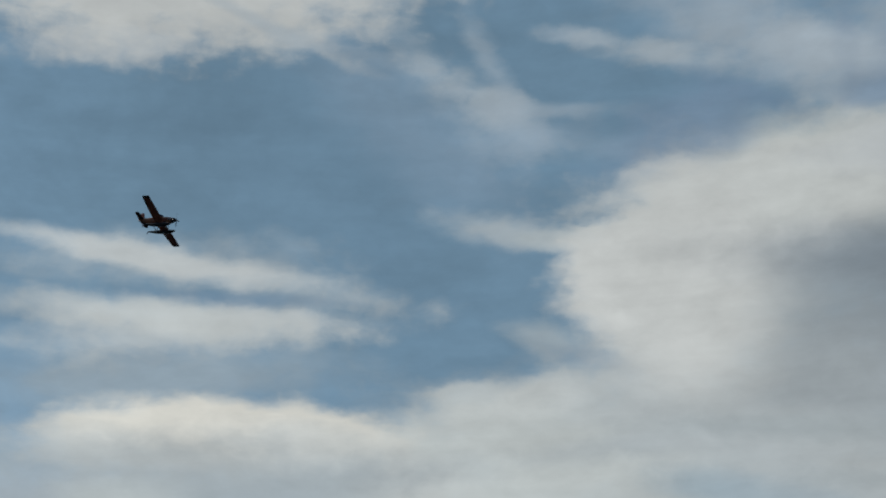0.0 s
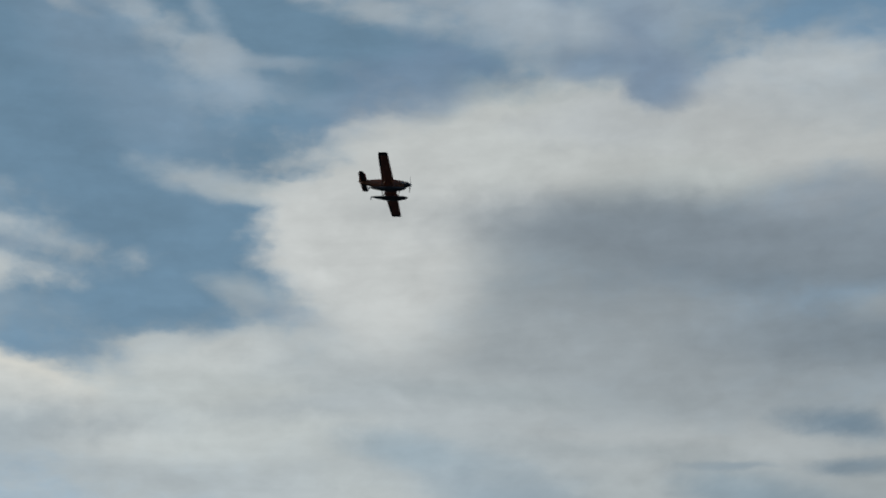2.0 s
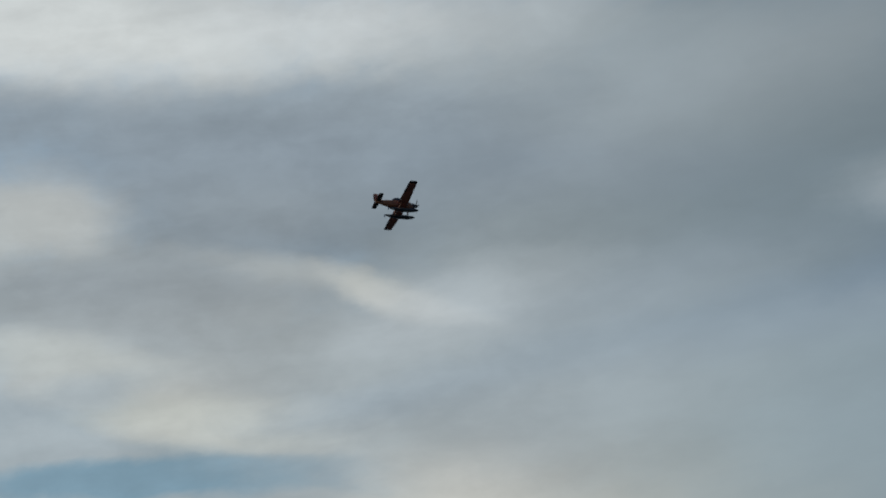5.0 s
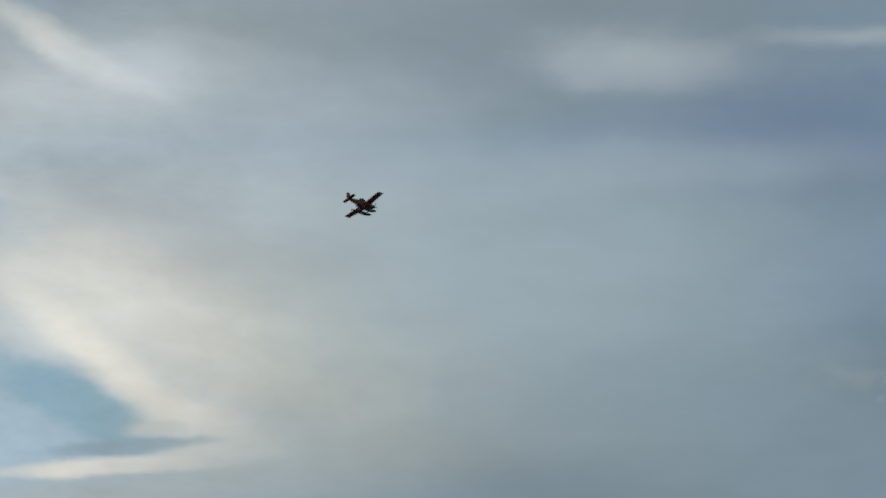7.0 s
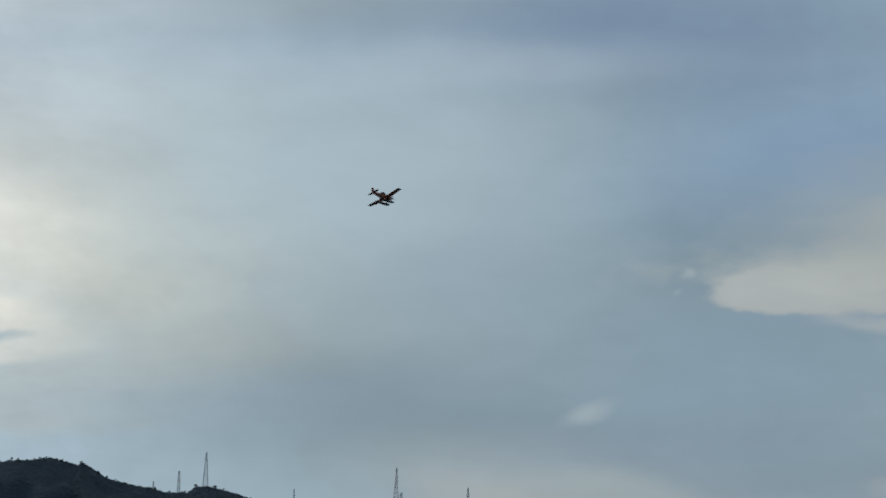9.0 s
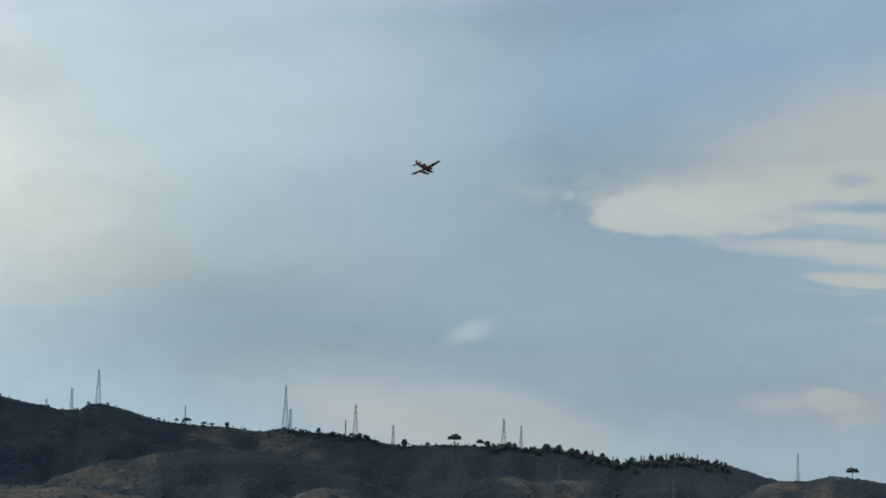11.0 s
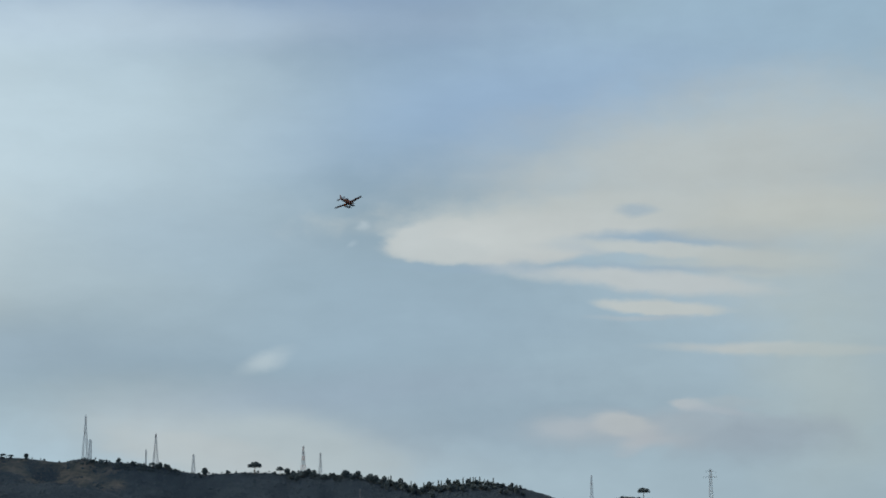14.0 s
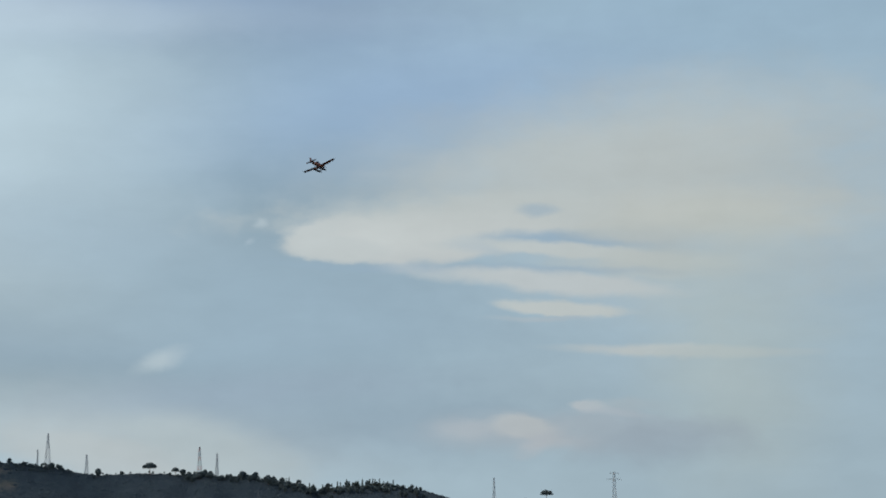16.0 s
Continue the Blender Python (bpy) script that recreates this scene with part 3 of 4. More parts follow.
def part(name, bm, material, parent, label="", smooth=False):
    """Links a bmesh as one mesh object under a thing or a part."""
    me = bpy.data.meshes.new(name)
    bmesh.ops.recalc_face_normals(bm, faces=bm.faces[:])
    bm.to_mesh(me)
    bm.free()
    me.materials.append(material)
    if smooth:
        me.polygons.foreach_set("use_smooth", [True] * len(me.polygons))
    ob = new(name, me)
    ob.parent = parent
    return tagged(ob, label)


def loft(sections, closed=True):
    """A skin through rings of equal length; the end rings are closed."""
    bm = bmesh.new()
    rings = [[bm.verts.new(p) for p in s] for s in sections]
    n = len(rings[0])
    for a, b in zip(rings, rings[1:]):
        for i in range(n):
            bm.faces.new((a[i], a[(i + 1) % n], b[(i + 1) % n], b[i]))
    if closed:
        bm.faces.new(rings[0])
        bm.faces.new(rings[-1][::-1])
    return bm


def beam(bm, a, b, w):
    """A square bar from a to b."""
    a, b = Vector(a), Vector(b)
    q = (b - a).to_track_quat("Z", "Y")
    h = w / 2
    ends = [[bm.verts.new(p + q @ Vector((x, y, 0))) for x, y in ((-h, -h), (h, -h), (h, h), (-h, h))] for p in (a, b)]
    for i in range(4):
        bm.faces.new((ends[0][i], ends[0][(i + 1) % 4], ends[1][(i + 1) % 4], ends[1][i]))
    bm.faces.new(ends[0][::-1])
    bm.faces.new(ends[1])


# ---- backdrop and ground ----
def dome(a0, a1, e0, e1, na, ne):
    verts, faces = [], []
    for j in range(ne + 1):
        e = radians(e0 + (e1 - e0) * j / ne)
        for i in range(na + 1):
            a = radians(a0 + (a1 - a0) * i / na)
            verts.append((FAR * math.sin(a) * math.cos(e), FAR * math.cos(a) * math.cos(e), EYE_Z + FAR * math.sin(e)))
    for j in range(ne):
        for i in range(na):
            p = j * (na + 1) + i
            faces.append((p, p + na + 1, p + na + 2, p + 1))
    return verts, faces


A0, A1, E0, E1, NA, NE = -84, 30, -1, 36, 114, 37
sheet = mesh_of("backdrop", *dome(A0, A1, E0, E1, NA, NE), HILL, True)
sheet.materials.clear()
BEARINGS, HEIGHTS = (-84, -58, -50, -42, -34, -26, -20, -14, -8, -2, 4, 10, 30), (-1, 7, 12, 17, 22, 27, 36)
for j, (e0, e1) in enumerate(zip(HEIGHTS, HEIGHTS[1:])):
    for i, (a0, a1) in enumerate(zip(BEARINGS, BEARINGS[1:])):
        sheet.materials.append(sky_material(a0, a1, e0, e1))
for n, poly in enumerate(sheet.polygons):
    a, e = A0 + (n % NA) + 0.5, E0 + (n // NA) + 0.5
    i = sum(a > b for b in BEARINGS[1:-1])
    j = sum(e > b for b in HEIGHTS[1:-1])
    poly.material_index = j * (len(BEARINGS) - 1) + i
# the cloud cover is thicker and darker towards the ridge: stops by bearing, and their change per 8 degrees of height
SHEEN_AT = range(-76, 21, 6)
SHEEN = [0.69, 0.65, 0.61, 0.55, 0.52, 0.37, 0.23, 0.18, 0.12, 0.02, -0.20, -0.45, -0.59, -0.61, -0.66, -0.70, -0.73]
SHEEN_UP = [-0.09, -0.16, -0.21, -0.19, -0.13, -0.04, 0.04, 0.08, 0.10, 0.15, 0.19, 0.11, 0.07, 0.10, 0.16, 0.17, 0.15]
co = np.empty(len(sheet.vertices) * 3)
sheet.vertices.foreach_get("co", co)
co = co.reshape(-1, 3) - (0, 0, EYE_Z)
bearing, height = np.degrees(np.arctan2(co[:, 0], co[:, 1])), np.degrees(np.arcsin(np.clip(co[:, 2] / FAR, -1, 1)))
stops = np.interp(bearing, SHEEN_AT, SHEEN) + np.interp(bearing, SHEEN_AT, SHEEN_UP) * np.clip((height - 16) / 8, -1.5, 1.8)
sheet.attributes.new("sheen", "FLOAT", "POINT").data.foreach_set("value", (2 ** stops).astype(np.float32))
backdrop = new("backdrop", sheet)
tagged(backdrop, "hazy blue sky with broken grey and white cloud", "sky", kind="structure")

gb = bmesh.new()
bmesh.ops.create_circle(gb, cap_ends=True, radius=4800, segments=96)
me = bpy.data.meshes.new("ground")
bmesh.ops.translate(gb, verts=gb.verts[:], vec=(0, 0, -24))
gb.to_mesh(me)
gb.free()
me.materials.append(HILL)
tagged(new("ground", me), "scrub-covered valley floor below the ridge", "ground", kind="structure")

# crest lines of the ridges: bearing in degrees, height in metres
SKYLINE = [(-22.0, 215.0), (-19.0, 245.0), (-17.9, 252.0), (-16.9, 258.0), (-15.8, 264.0), (-15.05, 257.0), (-15.0, 262.0), (-14.3, 241.5), (-13.56, 233.1), (-12.81, 225.5), (-12.22, 224.9), (-12.0, 232.6), (-11.63, 235.1), (-11.26, 230.2), (-10.5, 218.0), (-9.75, 210.9), (-8.99, 208.8), (-8.23, 206.9), (-7.31, 203.5), (-6.78, 207.4), (-5.94, 202.4), (-5.32, 201.8), (-4.7, 196.7), (-4.09, 190.8), (-3.47, 187.1), (-2.54, 188.8), (-1.3, 188.1), (-0.37, 185.1), (0.56, 182.1), (1.33, 174.5), (2.41, 166.9), (3.34, 172.1), (4.27, 171.9), (4.88, 168.8), (5.34, 164.2), (5.95, 155.1), (6.64, 144.7), (7.93, 132.5), (10.18, 106.0)]
EAST = [(3.94, 87.3), (5.18, 111.1), (6.1, 130.7), (6.64, 136.0), (7.17, 137.3), (7.94, 143.2), (8.39, 141.1), (9.44, 134.0), (10.19, 128.4), (10.93, 118.1), (11.6, 105.2), (13.06, 84.8)]
FAREAST = [(10.8, 92.5), (11.72, 107.7), (12.33, 113.0), (12.94, 118.3), (13.69, 123.5), (14.42, 129.3), (15.5, 138.0), (18.0, 130.0)]
SPUR = [(-12.76, 125.9), (-11.16, 146.7), (-10.77, 146.2), (-9.99, 156.8), (-8.97, 156.5), (-7.61, 156.9), (-6.23, 147.4), (-4.69, 131.3), (-3.46, 111.7), (-2.22, 92.1)]
KNOLLS = [(-7.42, 72.8), (-6.82, 86.6), (-6.22, 102.7), (-5.61, 110.2), (-4.84, 108.6), (-3.92, 94.3), (-3.14, 78.8), (-2.22, 68.5), (-1.45, 75.4), (-0.68, 91.5), (0.25, 99.6), (1.33, 100.7), (2.41, 93.8), (3.48, 85.7), (4.56, 75.3), (5.32, 68.4)]
FRONT = [(-15.0, 101.0), (-11.94, 99.0), (-10.45, 93.0), (-8.95, 87.5), (-7.43, 81.1), (-5.9, 75.0), (-4.68, 68.4)]


def crest(line, az_deg, drop=35.0):
    """Height of a crest at a bearing; past its ends it falls away."""
    xs, zs = np.array([p[0] for p in line]), np.array([p[1] for p in line])
    z = np.interp(az_deg, xs, zs)
    return z - drop * np.maximum(0, xs[0] - az_deg) - drop * np.maximum(0, az_deg - xs[-1])


def waves(x, y, seed, octaves=5, base=260.0):
    """Cheap smooth noise from sums of turned sine waves, about -1 to 1."""
    rng = np.random.RandomState(seed)
    out, amp, total = np.zeros_like(x), 1.0, 0.0
    for o in range(octaves):
        for _ in range(3):
            t, ph = rng.uniform(0, math.pi), rng.uniform(0, 6.28)
            f = 6.283 / (base / 2 ** o) * rng.uniform(0.8, 1.25)
            out += amp * np.sin(f * (x * math.cos(t) + y * math.sin(t)) + ph)
        total += amp * 1.6
        amp *= 0.55
    return out / total


RIDGES = [(SKYLINE, 2800.0, 0.34, 0.5), (EAST, 2550.0, 0.30, 0.45), (FAREAST, 2700.0, 0.25, 0.4), (SPUR, 2450.0, 0.32, 0.4), (KNOLLS, 2150.0, 0.27, 0.35), (FRONT, 1950.0, 0.2, 0.3)]


def layers_of(a, r):
    """Height of each ridge at bearing a (degrees) and distance r."""
    x, y = r * np.sin(np.radians(a)), r * np.cos(np.radians(a))
    bulge, gully = waves(x, y, 3, 4, 420.0), waves(x * 1.8, y * 0.55, 33, 3, 190.0)
    layers = []
    for line, r0, front, back in RIDGES:
        d = r - r0
        fall = np.where(d < 0, -d * front, d * back)
        z = crest(line, a) - np.sqrt(fall * fall + 16.0) + 4.0 + bulge * np.minimum(np.abs(d) * 0.16, 22) + gully * np.minimum(np.abs(d) * 0.07, 7)
        layers.append(z)
    layers.append(np.full_like(r, -30.0))
    return np.stack(layers)


def terrain(a, r):
    """Height of the hills at bearing a (degrees) and distance r."""
    x, y = r * np.sin(np.radians(a)), r * np.cos(np.radians(a))
    stack = layers_of(a, r)
    top = stack.max(0)
    z = top + 3.0 * np.log(np.exp(np.clip((stack - top) / 3.0, -40, 0)).sum(0))
    return z - 2.0 + waves(x, y, 7, 5, 60.0) * 1.1


AA, RR = np.linspace(-30, 24, 760), np.linspace(1500, 3200, 190)
ga, gr = np.meshgrid(AA, RR, indexing="ij")
gz = terrain(ga, gr)
gz = np.where((gr < 1520) | (gr > 3180), np.minimum(gz, -27.0), gz)
gx, gy = gr * np.sin(np.radians(ga)), gr * np.cos(np.radians(ga))


def span(v, lo, hi, edge):
    """1 between lo and hi, falling to 0 over a soft edge."""
    up = np.clip((v - lo) / edge + 0.5, 0, 1)
    return up * np.clip((hi - v) / edge + 0.5, 0, 1)


def dryness(a, r):
    """How far the scrub has given way to dry grass, 0 to 1: by ridge and bearing."""
    x, y = r * np.sin(np.radians(a)), r * np.cos(np.radians(a))
    wob, fine = waves(x, y, 21, 4, 260.0), waves(x, y, 22, 5, 70.0)
    b, q = a + wob * 0.7, r + wob * 35
    which = layers_of(a, r).argmax(0)
    saddle = 0.85 * span(b, -9.0, -5.9, 0.8) * span(q, 2650, 2830, 60) + 0.6 * span(b, -1.4, 1.6, 1.0) * span(q, 2330, 2640, 90)
    east = 0.66 * span(b, 5.4, 8.3, 1.2) + 0.2 * span(b, 8.5, 10.2, 1.0)
    far = 0.42 + 0.2 * span(b, 12.5, 16, 1.5)
    spur = 0.75 * span(b, -18, -9.9, 0.9) * span(q, 2330, 2470, 60)
    knolls = 0.85 * span(b, -7.0, -4.7, 0.7) + 0.95 * span(b, -1.4, 3.0, 1.0) + 0.3 * span(b, 3.0, 5.0, 1.5)
    front = 0.9 * span(q, 1800, 1975, 40)
    d = np.choose(np.minimum(which, 5), [saddle, east, far, spur, knolls, front])
    return np.clip(d * (1.05 + 0.5 * fine + 0.35 * wob), 0, 1)


na, nr = ga.shape
verts = np.stack([gx.ravel(), gy.ravel(), gz.ravel()], 1)
idx = np.arange(na * nr).reshape(na, nr)
faces = np.stack([idx[:-1, :-1].ravel(), idx[:-1, 1:].ravel(), idx[1:, 1:].ravel(), idx[1:, :-1].ravel()], 1)
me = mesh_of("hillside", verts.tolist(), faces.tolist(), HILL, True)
me.attributes.new("dry", "FLOAT", "POINT").data.foreach_set("value", dryness(ga, gr).ravel().astype(np.float32))
tagged(new("hillside", me), "dark scrub-covered hills with dry brown clearings", "hill", kind="structure")


def on_hill(a, r):
    """The place on the hills at a bearing and distance."""
    z = float(terrain(np.array([float(a)]), np.array([float(r)]))[0])
    return Vector((r * math.sin(radians(a)), r * math.cos(radians(a)), z))


# ---- scrub and woods on the slopes ----
ICO = bmesh.new()
bmesh.ops.create_icosphere(ICO, subdivisions=1, radius=1.0)
ICO_V = np.array([v.co[:] for v in ICO.verts])
ICO_F = np.array([[v.index for v in f.verts] for f in ICO.faces])
ICO.free()


def clumps(name, centres, sizes, material, flat=0.8, seed=1, smooth=False, lean=None):
    """Many small uneven leaf clumps in one mesh; lean: the fall of the ground under each, along x and y."""
    rng = np.random.RandomState(seed)
    n = len(centres)
    jit = rng.uniform(0.7, 1.3, (n, len(ICO_V), 1))
    v = ICO_V[None] * jit * sizes[:, None, None]
    v[:, :, 2] *= flat
    if lean is not None:
        v[:, :, 2] += v[:, :, 0] * lean[:, :1] + v[:, :, 1] * lean[:, 1:]
    v = v + centres[:, None, :]
    f = ICO_F[None] + (np.arange(n) * len(ICO_V))[:, None, None]
    return mesh_of(name, v.reshape(-1, 3).tolist(), f.reshape(-1, 3).tolist(), material, smooth)


def scatter(n, seed, chance, lo, hi):
    """Places on the slopes and sizes of bushes, thinned out by chance."""
    rng = np.random.RandomState(seed)
    a, r = rng.uniform(-19, 18, n), rng.uniform(1850, 2815, n)
    keep = rng.uniform(0, 1, n) < chance(a, r)
    a, r = a[keep], r[keep]
    s = rng.uniform(lo, hi, len(a)) * rng.choice([1.0, 1.0, 1.5], len(a))
    return np.stack([r * np.sin(np.radians(a)), r * np.cos(np.radians(a)), terrain(a, r)], 1), s


def slope(places):
    """The fall of the hills at some places, along x and y."""
    def at(dx, dy):
        x, y = places[:, 0] + dx, places[:, 1] + dy
        return terrain(np.degrees(np.arctan2(x, y)), np.hypot(x, y))

    return np.stack([(at(4, 0) - at(-4, 0)) / 8, (at(0, 4) - at(0, -4)) / 8], 1)


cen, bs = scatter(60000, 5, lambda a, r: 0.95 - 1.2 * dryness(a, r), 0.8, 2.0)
tagged(new("scrub", clumps("scrub", cen, bs, SCRUB, 0.3, 2, True, slope(cen))), "dense dark green scrub on the slopes, tinted blue for haze", "bushes", kind="stuff")
cen, bs = scatter(16000, 6, lambda a, r: (dryness(a, r) > 0.35) * (0.14 + 0.6 * (waves(r * np.sin(np.radians(a)), r * np.cos(np.radians(a)), 14, 3, 90.0) > 0.2)), 0.8, 2.3)
tagged(new("clearing_bushes", clumps("clearing_bushes", cen, bs, SCRUB, 0.6, 3, True, slope(cen))), "scattered dark bushes in the dry clearings", "bushes", kind="stuff")

rng = np.random.RandomState(8)
ca = np.concatenate([rng.uniform(-1.3, 5.0, 800), rng.uniform(-7.2, -4.2, 260)])
cr = rng.uniform(2772, 2800, len(ca))
cs = rng.uniform(0.9, 2.2, len(ca)) * np.where(ca < -4, 0.62, 0.9) * np.where(waves(ca * 50, cr * 0, 17, 4, 60.0) > 0.0, 1.3, 0.7)
cz = terrain(ca, cr) + cs * rng.uniform(0.2, 1.6, len(ca))
crest_bushes = clumps("crest_bushes", np.stack([cr * np.sin(np.radians(ca)), cr * np.cos(np.radians(ca)), cz], 1), cs, NEEDLES, 0.9, 4)
tagged(new("crest_bushes", crest_bushes), "tall dark bushes along the crest of the ridge", "bushes", kind="stuff")


# ---- trees ----
def tree(name, kind, h, w, seed, label):
    """A tree with a tapered, branching trunk and a crown of many clumps."""
    rng = np.random.RandomState(seed)
    root = tagged(new(name), label, "tree", "trees on the ridge")
    bm = bmesh.new()
    low = {"umbrella": 0.62, "round": 0.25, "cypress": 0.06}[kind]
    segs, pts = 8, []
    lean = rng.uniform(-0.04, 0.04, 2) * h
    for i in range(7):
        u = i / 6
        pts.append(Vector((lean[0] * u, lean[1] * u, h * (low + 0.2) * u - 0.4)))
    rad = [max(0.12, w * 0.035 * (1 - 0.6 * i / 6)) for i in range(7)]
    rings = [[bm.verts.new(p + Vector((r * math.cos(2 * math.pi * j / segs), r * math.sin(2 * math.pi * j / segs), 0))) for j in range(segs)] for p, r in zip(pts, rad)]
    for a, b in zip(rings, rings[1:]):
        for j in range(segs):
            bm.faces.new((a[j], a[(j + 1) % segs], b[(j + 1) % segs], b[j]))
    if kind != "cypress":
        for j in range(7):
            t = 2 * math.pi * j / 7 + rng.uniform(-0.3, 0.3)
            s = pts[4]
            e = s + Vector((math.cos(t) * w * 0.33, math.sin(t) * w * 0.33, h * 0.2))
            beam(bm, s, e, max(0.14, w * 0.022))
    part("trunk", bm, BARK, root)
    n = {"umbrella": 170, "round": 170, "cypress": 110}[kind]
    c, s = [], []
    for i in range(n):
        t, q = rng.uniform(0, 2 * math.pi), math.sqrt(rng.uniform(0, 1))
        if kind == "umbrella":
            rr = q * w * 0.46 * rng.uniform(0.85, 1.1)
            z = h * 0.54 + h * 0.44 * math.sqrt(max(0, 1 - (q * 0.97) ** 2)) * rng.uniform(0.15, 1.0)
            size = w * rng.uniform(0.06, 0.10)
        elif kind == "round":
            zz = rng.uniform(-1, 1)
            rr = w * 0.46 * math.sqrt(1 - zz * zz) * rng.uniform(0.6, 1.1)
            z = h * 0.60 + zz * h * 0.36
            size = w * rng.uniform(0.08, 0.14)
        else:
            u = rng.uniform(0, 1)
            rr = w * 0.5 * q * (1 - u) ** 0.6 * min(1, u * 8 + 0.4)
            z = h * (0.05 + 0.93 * u)
            size = w * rng.uniform(0.10, 0.17)
        c.append((rr * math.cos(t) + lean[0], rr * math.sin(t) + lean[1], z))
        s.append(size)
    crown = new("crown", clumps("crown", np.array(c), np.array(s), CYPRESS if kind == "cypress" else NEEDLES, 0.8, seed))
    crown.parent = root
    return root


def plant(proto, place, size=1.0, turn=0.0, tall=1.0):
    return copy_thing(proto, Matrix.LocRotScale(place, Euler((0, 0, turn)), (size, size, size * tall)))


UMB = "dark umbrella-shaped stone pine on the ridge"
umbrella = [tree("stone_pine", "umbrella", 16, 17.5, s, UMB) for s in (1, 2)]
rounds = [tree("pine_tree", "round", 10, 7.5, s, "dark rounded pine on the ridge") for s in (3, 4, 5)]
spire = tree("cypress_tree", "cypress", 11, 3.3, 6, "slim dark cypress on the ridge")
umbrella[0].location = on_hill(-2.154, 2790)
umbrella[1].location = on_hill(8.43, 2545)
umbrella[1].scale = (0.85, 0.85, 0.82)
for a, w, tall in ((-1.472, 0.58, 1.25), (-9.367, 0.82, 0.85), (-8.9, 0.6, 0.75), (-8.7, 0.55, 0.7), (-10.12, 0.36, 1.0), (-9.64, 0.32, 1.4), (-4.93, 0.6, 0.9), (-11.5, 0.3, 0.9)):
    plant(umbrella[int(abs(a) * 10) % 2], on_hill(a, 2790), w, a * 3, tall)
for i, (a, w) in enumerate(((-8.288, 0.8), (-3.514, 1.1), (-1.271, 1.0), (-1.62, 0.5), (-4.72, 0.9), (-4.5, 0.7), (-4.8, 0.7), (-2.9, 0.6))):
    plant(rounds[i % 3], on_hill(a, 2788), w, a * 5)
for i, p in enumerate(rounds):
    p.location = on_hill(0.3 + i * 0.35, 2785)
spire.location = on_hill(3.86, 2790)
rng = np.random.RandomState(9)
for a in np.arange(-1.1, 5.2, 0.06):
    if rng.uniform() < 0.85 + 0.2 * math.sin(a * 7):
        s = rng.uniform(0.5, 0.95)
        plant(rounds[rng.randint(3)], on_hill(a + rng.uniform(-0.04, 0.04), 2780 + rng.uniform(-22, 12)), s, rng.uniform(0, 6), rng.uniform(0.85, 1.2))
for a in (1.48, 1.55, 2.1, 2.2, 2.45, 2.62, 2.7, 2.85, 2.93, 3.1, 3.18, 3.34, 3.41, 3.52, 3.72, 3.8, 3.98, 4.1, 4.2, 4.35, 12.3):
    plant(spire, on_hill(a, 2782 if a < 9 else 2690), rng.uniform(0.8, 1.05), 0, 1.15)
for a in np.arange(12.0, 15.2, 0.16):
    plant(rounds[rng.randint(3)], on_hill(a + rng.uniform(-0.06, 0.06), 2690 + rng.uniform(-20, 5)), rng.uniform(0.4, 0.75), rng.uniform(0, 6))
for a in np.arange(-17.5, -1.2, 0.17):
    plant(rounds[rng.randint(3)], on_hill(a + rng.uniform(-0.1, 0.1), 2792 + rng.uniform(-12, 6)), rng.uniform(0.2, 0.42) * (1.7 if -6.6 < a < -4.2 else 1.0), rng.uniform(0, 6))
for a in np.arange(9.4, 11.7, 0.15):
    plant(rounds[rng.randint(3)], on_hill(a + rng.uniform(-0.1, 0.1), 2545 + rng.uniform(-12, 6)), rng.uniform(0.2, 0.45), rng.uniform(0, 6))


# ---- masts and pylons ----
def tower(name, a, r, h, base, top, material, label, arms=(), bands=None, bar=0.3, turn=25.0):
    """A four-legged lattice mast on the hill, with its bracing and cross-arms."""
    root = tagged(new(name), label, "pylon", "pylons on the ridge")
    root.matrix_world = Matrix.Translation(on_hill(a, r) - Vector((0, 0, 1.0))) @ pose(0, 0, 0, 0, 0, turn)
    n = max(4, int(h / max(4.5, (base + top) * 0.8)))

    def corner(i, u):
        half = (base * (1 - u) ** 1.15 + top * (1 - (1 - u) ** 1.15)) / 2
        sx, sy = ((-1, -1), (1, -1), (1, 1), (-1, 1))[i % 4]
        return Vector((sx * half, sy * half, h * u))

    for i in range(4):
        bm = bmesh.new()
        for j in range(n):
            beam(bm, corner(i, j / n), corner(i, (j + 1) / n), bar)
        part("leg", bm, material, root)
    for j in range(n):
        bm = bmesh.new()
        for i in range(4):
            beam(bm, corner(i, j / n), corner(i + 1, (j + 1) / n), bar * 0.45)
            beam(bm, corner(i + 1, j / n), corner(i, (j + 1) / n), bar * 0.45)
            beam(bm, corner(i, (j + 1) / n), corner(i + 1, (j + 1) / n), bar * 0.45)
        part("brace", bm, bands if bands and j % 2 else material, root)
    for z, reach in arms:
        bm = bmesh.new()
        for s in (-1, 1):
            beam(bm, (0, 0, z - h * 0.012), (s * reach, 0, z), bar)
            beam(bm, (0, 0, z + h * 0.03), (s * reach, 0, z), bar)
            beam(bm, (s * reach, 0, z), (s * reach, 0, z - 1.8), bar * 0.7)
        part("cross_arm", bm, material, root)
    bm = bmesh.new()
    beam(bm, (0, 0, h * 0.97), (0, 0, h * 1.03), bar * 1.2)
    part("spike", bm, material, root)
    return root


